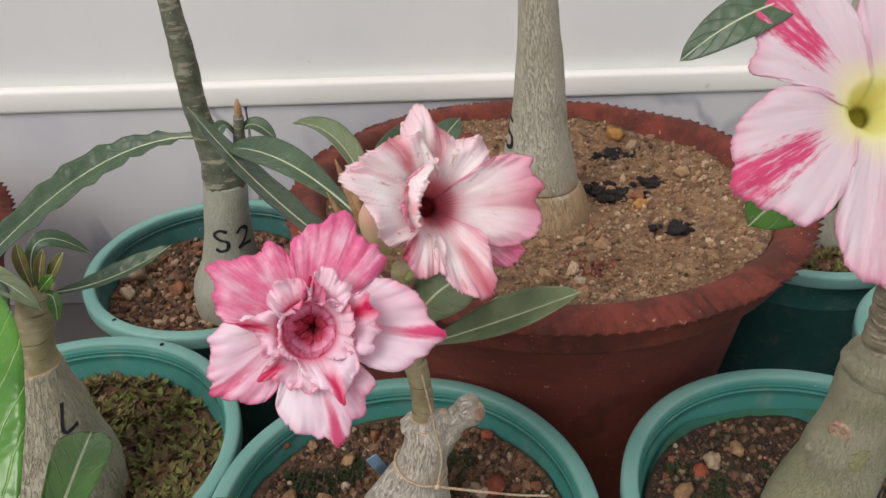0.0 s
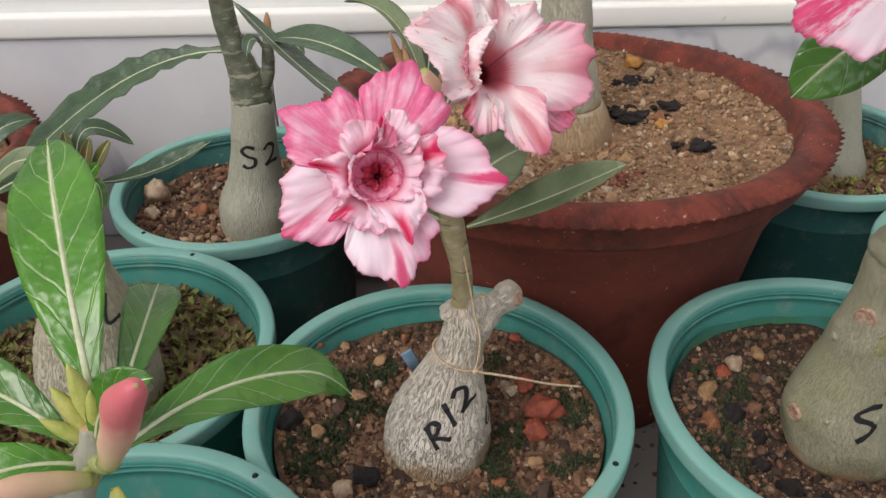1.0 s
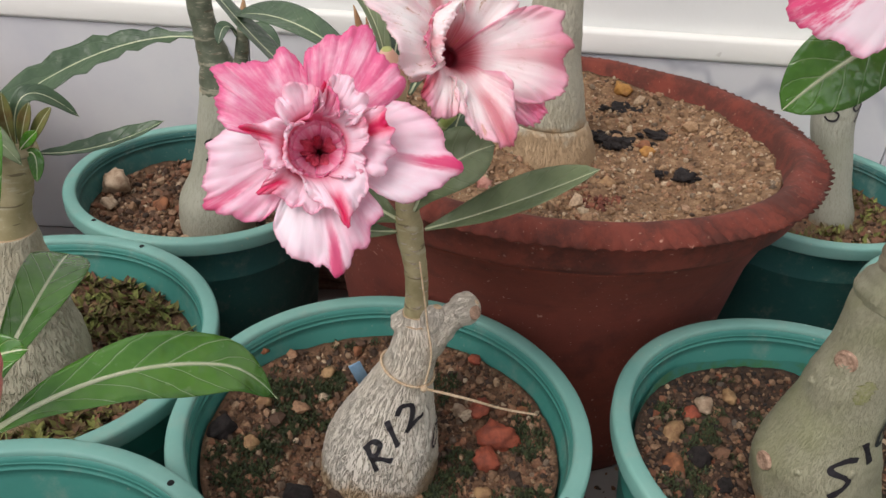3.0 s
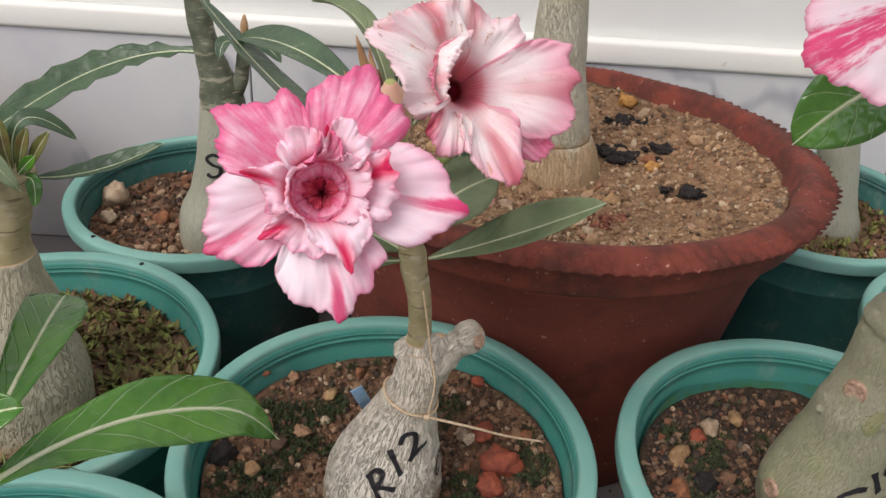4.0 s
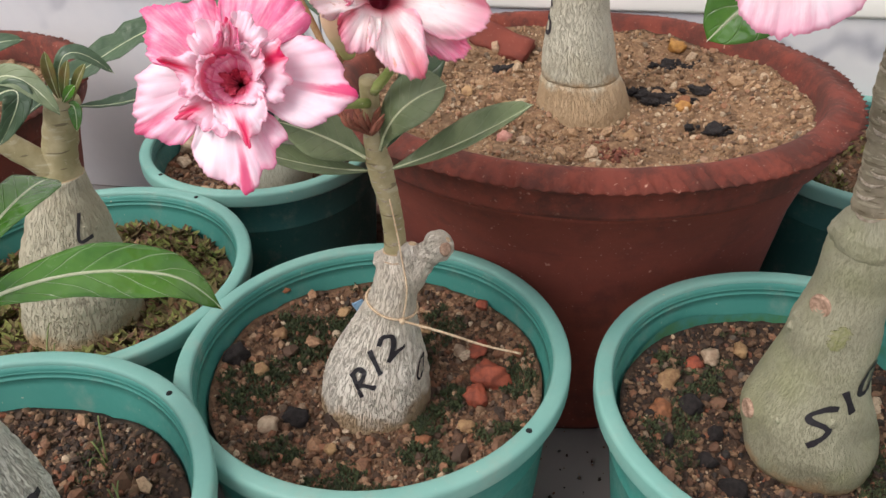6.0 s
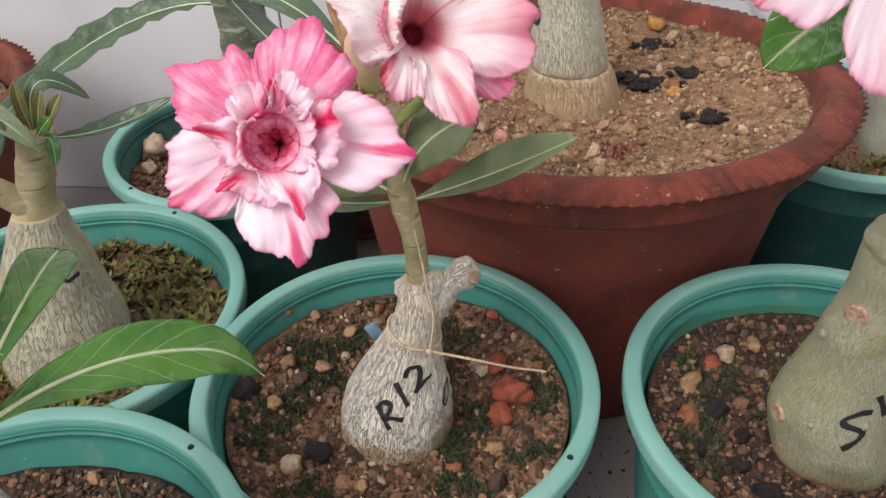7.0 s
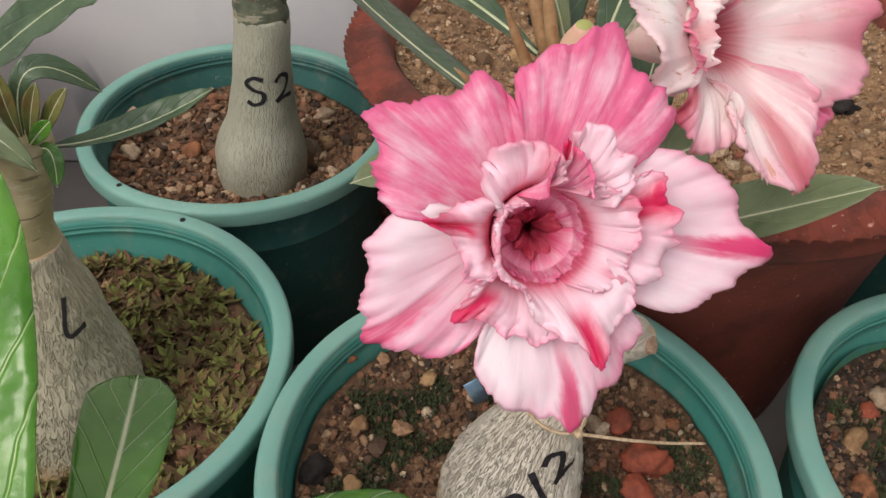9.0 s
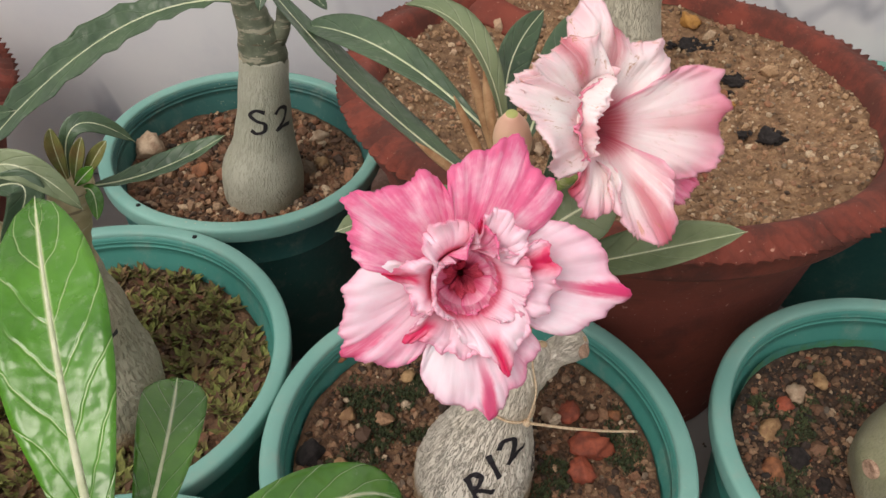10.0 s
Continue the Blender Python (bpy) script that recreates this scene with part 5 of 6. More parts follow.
# five outer petals, each drawn out to a short point
for k, (outline, pinkness, stripe, at, drift, tips) in enumerate((
    ([(105, 24), (109, 30), (115, 34.5), (121, 33), (129, 34.3), (138, 38.5), (145, 42.5), (150, 37.5), (157, 35.7), (164, 34), (169, 30)], 0.95, 0.0, None, 0.0, (0.000, 0.002)),
    ([(42, 25), (41, 29.6), (50, 34), (60, 35), (66, 36), (73, 40.5), (86, 36), (96, 33.8), (103, 31.5), (106, 26)], 1.0, 0.0, None, -0.1, (-0.001, 0.000)),
    ([(-38, 20), (-32, 28), (-25, 31.5), (-17, 35.5), (-11, 38), (-4, 41.5), (3, 36.5), (10, 36), (20, 34), (28, 31), (37, 27.4), (45, 23), (50, 18)], 0.30, 1.0, -4, 0.05, (0.001, -0.001)),
    ([(228, 21), (236, 27.5), (244, 30.7), (254, 33.5), (262, 34), (271, 35.5), (276, 38.2), (282, 35), (288, 31), (296, 31), (301, 26.5), (309, 25.5), (315, 24), (317, 19)], 0.30, 0.9, 276, 0.45, (0.001, 0.000)),
    ([(160, 24), (163, 28), (172, 32.3), (179, 35), (187, 35.3), (194, 37.8), (201, 38), (206, 40.5), (215, 34.3), (224, 31.8), (229, 26), (227, 21)], 0.42, 0.8, 206, 0.45, (0.002, 0.001)),
)):
    lobe(f1, s1, outline, (0.0105, -0.0030 + 0.0006 * (k % 2)), tips, PETAL, pinkness, stripe, at, drift, off=MOUTH, bow=0.0014, seed=k * 1.7 + 1, frill=0.0013, sag=0.001, fold=0.0018, pleat=0.0003, nick=0.045, fine=0.026)
# the crown of inner petals: broad ruffled ones that stand up round the mouth and roll outward
for k, (outline, pinkness, stripe, at, lip, tips, bow) in enumerate((
    ([(200, 12), (204, 17), (209, 21), (214, 24), (219, 21), (226, 19.5), (236, 20), (247, 18.5), (258, 19.5), (268, 17), (276, 12)], 0.30, 1.0, 215, (0.0105, -0.0008), (0.004, 0.004), 0.0016),
    ([(143, 12), (148, 17), (155, 19), (162, 22), (167, 25.5), (172, 21.5), (180, 18.5), (189, 18), (199, 18.5), (206, 12)], 0.32, 1.0, 168, (0.0104, 0.0010), (0.007, 0.004), 0.0020),
    ([(92, 12), (96, 17), (103, 19.5), (113, 20.5), (124, 22), (134, 20.5), (143, 18.5), (150, 12)], 0.25, 0.5, 98, (0.0102, 0.0022), (0.0095, 0.006), 0.0026),
    ([(42, 11), (46, 17), (53, 20), (62, 19), (70, 21.5), (79, 22.5), (88, 20), (96, 12)], 0.15, 0.3, 92, (0.0100, 0.0030), (0.010, 0.0105), 0.0028),
    ([(-34, 11), (-28, 16), (-20, 19), (-10, 18), (0, 20.5), (9, 19), (18, 21), (28, 19.5), (37, 21.5), (45, 18), (51, 12)], 0.30, 1.0, 26, (0.0102, 0.0016), (0.006, 0.0095), 0.0022),
    ([(236, 10.5), (244, 13.5), (253, 15), (263, 16), (273, 17.5), (281, 19.5), (287, 23.5), (292, 21), (300, 19), (310, 18), (322, 16.5), (333, 14), (340, 11)], 0.12, 1.0, 287, (0.0098, 0.0022), (0.0060, 0.0080), 0.0020),
)):
    lobe(f1, s1, outline, lip, tips, PETAL_INNER, pinkness, stripe, at, 0.0, (0.0088, -0.009), off=MOUTH, bow=bow, seed=k * 2.3 + 9, frill=0.0023, nick=0.05, fine=0.030, rows=26, u_lip=0.22, fold=0.0020, pleat=0.0003)
# narrow folded petals along the inside of the crown
for k, (outline, h, at) in enumerate((([(128, 10), (142, 12.4), (158, 13.2), (176, 12.2), (194, 12.8), (212, 12.2), (228, 10)], 0.0070, 180), ([(66, 10), (76, 14.5), (86, 17.5), (92, 19.5), (99, 16), (108, 12.5), (118, 10)], 0.0120, 91), ([(-4, 10), (10, 12.6), (24, 13.4), (38, 14.6), (52, 13.2), (66, 12.8), (76, 10)], 0.0115, 40), ([(-60, 9.5), (-44, 11.6), (-28, 12.6), (-12, 12), (2, 10)], 0.0080, -30))):
    lobe(f1, s1, outline, (0.0096, 0.0036), (h, h * 0.92), PETAL_INNER, 0.9 if k == 1 else 0.25, 1.0 if k == 1 else 0.5, at, 0.0, (0.0085, -0.009), off=MOUTH, bow=0.0008, seed=k * 3.1 + 41, frill=0.0014, nick=0.05, fine=0.035, rows=20, u_lip=0.25, fold=0.0016, pleat=0.0)
# pink wall of the cup: lapping lobes with frilled tops, and crumpled crimson lobes at its bottom
s1 = s1 @ Matrix.Translation((*MOUTH, 0))
for k in range(6):
    a = 60 * k + 14
    lobe(f1, s1, [(a - 46, 8.4), (a - 30, 9.3), (a - 12, 8.8), (a + 6, 9.6), (a + 26, 8.9), (a + 46, 8.3)], (0.0078, -0.0052 + 0.0005 * (k % 3)), (0.0004 + 0.0006 * (k % 2), 0.0002), PETAL_INNER, 0.9, 0.0, None, 0.0, (0.0020, -0.0125), seed=k * 1.7 + 70, frill=0.0011, nick=0.06, fine=0.03, rows=18, cols=49, u_lip=0.45, fold=0.0012, pleat=0.0002, bow=0.0)
for k in range(5):
    R = 0.0046 + 0.0014 * ((k * 3) % 5) / 4
    petal(f1, s1, math.radians(k * 71 + 100), math.radians(34), [R * w for w in (0.8, 1.06, 0.9, 1.1, 0.82)], 0.0012, -0.0118, 0.0052 + 0.0007 * (k % 3), THROAT, (1.0, 1.0, 0.5), 0.0014, 1.3 + 0.2 * (k % 3), 0.0012 * (-1) ** k, k * 1.9 + 2, 0.12, 0.0016)

f2 = part("flower", tube([(0.004, 0.300, 0.322, 0.0024), (-0.002, 0.305, 0.312, 0.0022), (-0.0100, 0.309, 0.302, 0.0026)], 10, 5), SHOOT, R12, "fading pink flower with browned petals")
s2 = flower_space((0.004, 0.279, 0.355), (0.30, -0.80, 0.52))
corolla(f2, s2, 0.0056, 0.010, 0.022, THROAT, TUBE_PINK, start=-0.0150)
for k, (outline, lip, tips, pinkness, stripe, at, drift, bow, frill, words) in enumerate((
    ([(298, 19), (298, 26), (303, 32), (311, 38), (320, 39.5), (326, 36)], (0.0118, -0.0070), (-0.001, 0.000), 0.5, 0.0, None, 0.0, 0.001, 0.0004, "outer petal behind the fading flower"),
    ([(24, 26), (33, 31), (42, 31.5), (56, 27.5), (72, 28.5), (80, 31.5), (86, 37), (94, 33.5), (104, 29), (110, 25)], (0.0118, -0.0050), (-0.001, -0.004), 0.10, 0.6, 76, 0.0, 0.003, 0.0010, "white petal with pink edges"),
    ([(-56, 17), (-46, 28), (-35, 36), (-26, 41), (-16, 41.5), (-9, 39.5), (-2, 42), (6, 39), (14, 39.5), (20, 36), (26, 30), (30, 23)], (0.0112, -0.0042), (0.001, 0.003), 0.24, 0.4, -6, 0.0, 0.002, 0.0009, "broad pink petal"),
    ([(80, 13), (84, 17), (90, 24.5), (100, 27), (112, 29), (126, 30.5), (140, 34), (150, 38), (156, 34)], (0.0118, 0.0015), (-0.002, 0.014), 0.06, 0.75, 118, 0.0, 0.003, 0.0012, "white petal torn and browned along a fold"),
    ([(146, 33), (156, 39.5), (165, 33), (174, 29.5), (190, 28), (203, 26.5), (212, 22)], (0.0120, 0.0060), (0.016, 0.012), 0.05, 0.0, None, 0.0, 0.003, 0.0006, "rolled white petal with brown veins"),
    ([(94, 13), (104, 14.5), (118, 15), (135, 15.5), (155, 15.5), (175, 16.5), (192, 17.5), (207, 17)], (0.0108, -0.0005), (0.006, 0.013), 0.30, 0.5, 150, 0.2, 0.002, 0.0010, "pink petal fold standing in the mouth"),
    ([(206, 17), (214, 22), (224, 25.5), (236, 28.5), (247, 26.5), (256, 22), (258, 15)], (0.0112, 0.0020), (0.012, 0.009), 0.22, 0.8, 218, -0.3, 0.003, 0.0008, "curled pink and white petal"),
    ([(98, 12), (116, 10), (140, 9), (165, 9), (188, 10.5), (206, 13)], (0.0152, 0.0050), (0.0110, 0.0140), 0.05, 0.5, 180, 0.0, 0.004, 0.0010, "white browned petal folded over the throat"),
    ([(240, 14), (245, 20), (253, 26), (262, 31), (271, 34), (279, 37), (286, 36.5), (292, 32), (299, 23), (308, 16)], (0.0110, 0.0005), (0.012, 0.015), 0.18, 0.7, 284, 0.2, 0.003, 0.0010, "drooping pink and white petal"),
)):
    lobe(f2, s2, outline, lip, tips, PETAL_FADED, pinkness, stripe, at, drift, (0.0040, -0.0160), bow=bow, seed=k * 2.1 + 20, frill=frill * 2.6, nick=0.05, fine=0.034, fold=0.0052 if pinkness < 0.12 else 0.0030, u_lip=0.32, label=words)

f3 = part("flower", tube([(0.136, 0.262, 0.388, 0.0024), (0.160, 0.280, 0.386, 0.0026), (0.1905, 0.291, 0.390, 0.0030)], 10, 5), SHOOT, S10, "white single flower with pink stripes and yellow throat")
s3 = flower_space((0.1324, 0.2343, 0.4088), (-0.1, -0.80, 0.60))
corolla(f3, s3, 0.0042, 0.010, 0.022, THROAT_YELLOW, TUBE_PINK, start=-0.0185)
for k, (outline, stripe, at) in enumerate((
    ([(106, 26), (108, 34), (116, 43), (128, 48), (140, 47), (149, 41), (157, 39), (166, 37), (166, 26)], 1.0, 140),
    ([(166, 24), (177, 33), (188, 39.7), (198, 43), (206, 45.5), (211, 49.5), (217, 48), (226, 43.5), (234, 43), (242, 39), (249, 28)], 1.0, 212),
    ([(249, 25), (251, 37), (257, 46), (264, 51), (272, 52.5), (284, 50), (296, 47), (306, 36)], 0.25, 272),
    ([(305, 25), (312, 37), (322, 45), (336, 50), (350, 46), (362, 40), (374, 30)], 0.3, 336),
    ([(16, 26), (26, 38), (40, 46), (58, 50), (76, 47), (94, 40), (106, 27)], 0.3, 58),
)):
    lobe(f3, s3, outline, (0.0100, -0.0030 - 0.0008 * (k % 2)), (0.001, 0.001), PETAL_STRIPE, 0.08, stripe, at, 0.0, (0.0034, -0.0195), bow=0.002, seed=k * 1.3 + 40, frill=0.0013, nick=0.03, fine=0.028, half=42, sag=0.001)
leaf(S10, (0.1198, 0.2576, 0.4342), (0.0983, 0.2540, 0.4305), (0.0779, 0.2511, 0.4175), 0.014, (0.2, -0.6, 0.75), 0.1, 0.0, LEAF_DARK, shape=0.5)
leaf(S10, (0.1714, 0.2793, 0.3802), (0.1458, 0.2843, 0.3615), (0.1241, 0.2854, 0.3377), 0.030, (0.2, -0.7, 0.6), 0.15, 0.01, LEAF)

# ---- leaves of the other plants ----
leaf(R12, (-0.0036, 0.3115, 0.2630), (0.0291, 0.3016, 0.2826), (0.0608, 0.2848, 0.3093), 0.0175, (-0.45, -0.45, 0.75), 0.55, 0.0, LEAF_GREY)
leaf(R12, (-0.0078, 0.3137, 0.2721), (0.0056, 0.3292, 0.2992), (0.0148, 0.3480, 0.3353), 0.019, (0.2, -0.8, 0.3), 0.2, 0.01, LEAF_DARK)
leaf(R12, (-0.0088, 0.3097, 0.2731), (0.0024, 0.3075, 0.2941), (0.0224, 0.3094, 0.3059), 0.027, (-0.55, -0.65, 0.5), 0.15, 0.0, LEAF_GREY, shape=0.7)
leaf(R12, (-0.0160, 0.3112, 0.2612), (-0.0386, 0.2997, 0.2685), (-0.0634, 0.2854, 0.2829), 0.017, (0.4, -0.1, 0.9), 0.3, 0.0, LEAF_GREY)
leaf(R12, (-0.0149, 0.3134, 0.2652), (-0.0345, 0.3103, 0.2775), (-0.0531, 0.3021, 0.2883), 0.031, (0.5, -0.3, 0.8), 0.15, 0.0, LEAF_GREY)
leaf(R12, (-0.0181, 0.3133, 0.2974), (-0.0470, 0.2958, 0.3099), (-0.0774, 0.2779, 0.3128), 0.016, (0.2, -0.4, 0.9), 0.2, 0.0, LEAF_GREY)
leaf(R12, (-0.0202, 0.3094, 0.3025), (-0.0699, 0.3537, 0.3174), (-0.1190, 0.4076, 0.3424), 0.022, (0.75, -0.25, 0.6), 0.2, 0.01, LEAF_DARK, shape=0.5)
leaf(R12, (-0.0285, 0.3182, 0.3278), (-0.0642, 0.3575, 0.3354), (-0.0980, 0.3902, 0.3280), 0.017, (0.1, -0.5, 0.8), 0.35, 0.0, LEAF_DARK)
leaf(R12, (-0.0203, 0.3101, 0.3236), (-0.0331, 0.3272, 0.3555), (-0.0562, 0.3433, 0.3609), 0.013, (0.5, -0.3, 0.7), 0.45, 0.0, LEAF_GREY)
leaf(R12, (-0.0172, 0.3142, 0.3236), (-0.0192, 0.3352, 0.3398), (-0.0058, 0.3563, 0.3537), 0.014, (0.4, -0.6, 0.5), 0.2, 0.0, LEAF_DARK)
leaf(R12, (-0.0131, 0.3143, 0.3235), (0.0004, 0.3437, 0.3395), (0.0163, 0.3669, 0.3504), 0.016, (-0.2, -0.7, 0.5), 0.2, 0.0, LEAF_DARK)
leaf(S2, (-0.1582, 0.5491, 0.2630), (-0.2327, 0.5301, 0.2490), (-0.2946, 0.4460, 0.2120), 0.024, (0.15, -0.45, 0.85), 0.3, 0.10, LEAF_DARK, 8, 0.55)
leaf(S2, (-0.1320, 0.5495, 0.2615), (-0.1207, 0.5480, 0.2714), (-0.1053, 0.5429, 0.2611), 0.012, (0, -0.4, 0.9), 0.3, 0.0, LEAF_DARK)
leaf(S2, (-0.1335, 0.5495, 0.2615), (-0.1403, 0.5426, 0.2736), (-0.1444, 0.5340, 0.2636), 0.010, (0, -0.4, 0.9), 0.3, 0.0, LEAF_DARK)
part("bud", tube([(-0.1300, 0.5490, 0.2755, 0.0022), (-0.1298, 0.5492, 0.2826, 0.0026), (-0.1294, 0.5495, 0.2896, 0.0008)], 8, 4), DRY, S2, "small reddish shoot tip")

# new growth and old flower stalks on the double-flowered plant
for k, (p, q, r) in enumerate((((-0.0223, 0.3077, 0.3156), (-0.0358, 0.3130, 0.3581), 0.0020), ((-0.0223, 0.3057, 0.3156), (-0.0307, 0.3089, 0.3550), 0.0018), ((-0.0244, 0.3035, 0.3126), (-0.0399, 0.3084, 0.3460), 0.0016), ((-0.0264, 0.3013, 0.3096), (-0.0522, 0.3016, 0.3321), 0.0016), ((-0.0244, 0.3034, 0.3076), (-0.0470, 0.3025, 0.3270), 0.0013))):
    a, c = Vector(p), Vector(q)
    part("dry_bract", tube([(*a, r * 0.6), (*(a.lerp(c, 0.5)), r), (*(a.lerp(c, 0.8)), r * 0.8), (*c, 0.0002)], 8, 4), DRY, R12, "dry straw-coloured bract")
part("bud", tube([(-0.0182, 0.3039, 0.3195, 0.0030), (-0.0198, 0.3002, 0.3316, 0.0062), (-0.0212, 0.2974, 0.3407, 0.0058), (-0.0220, 0.2956, 0.3477, 0.0020)], 14, 6), BUD_PINK, R12, "small pink flower bud")
for k in range(14):
    a = k * 0.7
    c = Vector((-0.0145 + 0.007 * math.cos(a), 0.3029 + 0.006 * math.sin(a), 0.2873 + 0.002 * (k % 4)))
    part("dry_bract", tube([(-0.0121, 0.3088, 0.2812, 0.0010), (*c, 0.0012), (*(c + Vector((0.003 * math.cos(a), 0.002, 0.004))), 0.0002)], 6, 3), BRACT, R12, "shrivelled reddish flower stalk")

# jute string tied round the base of the same plant
tie = thing("string", (0.0047, 0.2958, 0.1864), "tan jute string knotted round the swollen base", "string")
ring = []
for k in range(33):
    a = -0.95 + 2 * math.pi * k / 32
    z = 0.1868 - 0.0042 * math.cos(a - 0.2)
    x, y, r = t12.at(z)
    ring.append((x + (r + 0.0008) * math.cos(a), y + (r + 0.0008) * math.sin(a), z, 0.00068))
part("loop", tube(ring, 7, 3, 0.25, 900), STRING, tie)
kx, ky, kz = ring[0][0] + 0.0012, ring[0][1] - 0.0010, ring[0][2]
part("loose_end", tube([(kx, ky, kz, 0.0007), (0.0212, 0.2989, 0.1776, 0.00065), (0.0398, 0.3061, 0.1658, 0.0006), (0.0589, 0.3123, 0.1570, 0.00055)], 7, 8, 0.2, 900), STRING, tie)
part("upright_strand", tube([(kx, ky, kz, 0.0005), (0.0027, 0.2989, 0.2025, 0.0005), (0.0001, 0.3034, 0.2166, 0.00045), (-0.0025, 0.3059, 0.2328, 0.00045), (-0.0052, 0.3069, 0.2489, 0.0004)], 7, 8, 0.2, 900), STRING, tie)
bm = bmesh.new()
bmesh.ops.create_icosphere(bm, subdivisions=3, radius=0.0017)
for v in bm.verts:
    v.co *= 1 + 0.35 * noise.noise(v.co * 1100)
bmesh.ops.translate(bm, verts=bm.verts, vec=(kx, ky, kz))
part("knot", bm, STRING, tie)
bm = bmesh.new()
bmesh.ops.create_cube(bm, size=1)
for v in bm.verts:
    v.co = Vector((v.co.x * 0.0068, v.co.y * 0.0006, v.co.z * 0.026))
bmesh.ops.bevel(bm, geom=bm.edges[:], offset=0.0002, segments=1, affect="EDGES")
bmesh.ops.transform(bm, matrix=pose(-0.0329, 0.3448, 0.1488, 12, -22, 20), verts=bm.verts)
tagged(part("plant_tag", bm, TAG_BLUE), "pale blue plastic plant tag stuck in the soil", "plant tag")

# young growth on the sprouting plant
leaf(Q, (-0.1955, 0.3645, 0.2618), (-0.1697, 0.3803, 0.2595), (-0.1403, 0.3958, 0.2687), 0.012, (-0.2, -0.4, 0.9), 0.5, 0.03, LEAF_DARK)
leaf(Q, (-0.2026, 0.3644, 0.2639), (-0.2037, 0.3639, 0.2791), (-0.2027, 0.3634, 0.2926), 0.007, (0.3, -0.9, 0.2), 0.4, 0.0, LEAF_YOUNG)
leaf(Q, (-0.1996, 0.3635, 0.2639), (-0.1955, 0.3630, 0.2769), (-0.1909, 0.3635, 0.2884), 0.006, (0.1, -0.9, 0.2), 0.4, 0.0, LEAF_YOUNG)
leaf(Q, (-0.1965, 0.3645, 0.2629), (-0.1893, 0.3641, 0.2758), (-0.1812, 0.3636, 0.2868), 0.006, (-0.2, -0.9, 0.2), 0.4, 0.0, LEAF_YOUNG)
leaf(Q, (-0.2026, 0.3655, 0.2639), (-0.1955, 0.3716, 0.2890), (-0.1759, 0.3797, 0.2757), 0.009, (0.2, -0.6, 0.7), 0.3, 0.02, LEAF_DARK)
leaf(Q, (-0.1965, 0.3605, 0.2628), (-0.1904, 0.3576, 0.2638), (-0.1903, 0.3541, 0.2517), 0.007, (0.3, -0.8, 0.4), 0.3, 0.0, LEAF)
leaf(Q, (-0.1986, 0.3605, 0.2649), (-0.1934, 0.3598, 0.2708), (-0.1883, 0.3600, 0.2758), 0.006, (0.1, -0.8, 0.4), 0.3, 0.0, LEAF_BRIGHT)
leaf(Q, (-0.2438, 0.3492, 0.2625), (-0.2182, 0.3495, 0.2842), (-0.1904, 0.3444, 0.2657), 0.013, (0.2, -0.7, 0.6), 0.3, 0.02, LEAF_GREY)
leaf(Q, (-0.2459, 0.3472, 0.2625), (-0.2110, 0.3433, 0.2781), (-0.2253, 0.3359, 0.2501), 0.014, (0.5, -0.7, 0.4), 0.3, 0.04, LEAF_DARK)
leaf(Q, (-0.2469, 0.3482, 0.2635), (-0.2387, 0.3574, 0.2906), (-0.2181, 0.3703, 0.2964), 0.012, (0.2, -0.7, 0.6), 0.3, 0.02, LEAF_DARK)
leaf(Q, (-0.2469, 0.3472, 0.2635), (-0.2685, 0.3422, 0.2809), (-0.2901, 0.3356, 0.2812), 0.013, (0.2, -0.7, 0.6), 0.3, 0.02, LEAF_DARK)

# buds and young leaves of the near plant
bud = part("bud", tube([(-0.1194, 0.1556, 0.2823, 0.0032), (-0.1143, 0.1515, 0.2943, 0.0044), (-0.1072, 0.1451, 0.3093, 0.0052), (-0.1022, 0.1399, 0.3213, 0.0054), (-0.0976, 0.1357, 0.3287, 0.0044), (-0.0950, 0.1336, 0.3332, 0.0028), (-0.0940, 0.1328, 0.3348, 0.0006)], 22, 7, 0.10, 140), BUD_PINK, P, "closed salmon-pink flower bud with a pale foot")
part("bud", tube([(-0.1271, 0.1552, 0.2754, 0.0026), (-0.1338, 0.1482, 0.2825, 0.0036), (-0.1411, 0.1411, 0.2886, 0.0038), (-0.1483, 0.1349, 0.2927, 0.0010)], 16, 6, 0.08, 120), BUD_PINK, P, "small closed pink flower bud")
part("bud_stalk", tube([(-0.1291, 0.1654, 0.2764, 0.0030), (-0.1245, 0.1594, 0.2773, 0.0030), (-0.1194, 0.1556, 0.2823, 0.0032)], 10, 4), SHOOT, P)
part("bud_stalk", tube([(-0.1306, 0.1653, 0.2744, 0.0028), (-0.1286, 0.1592, 0.2734, 0.0026), (-0.1271, 0.1552, 0.2754, 0.0027)], 10, 4), SHOOT, P)
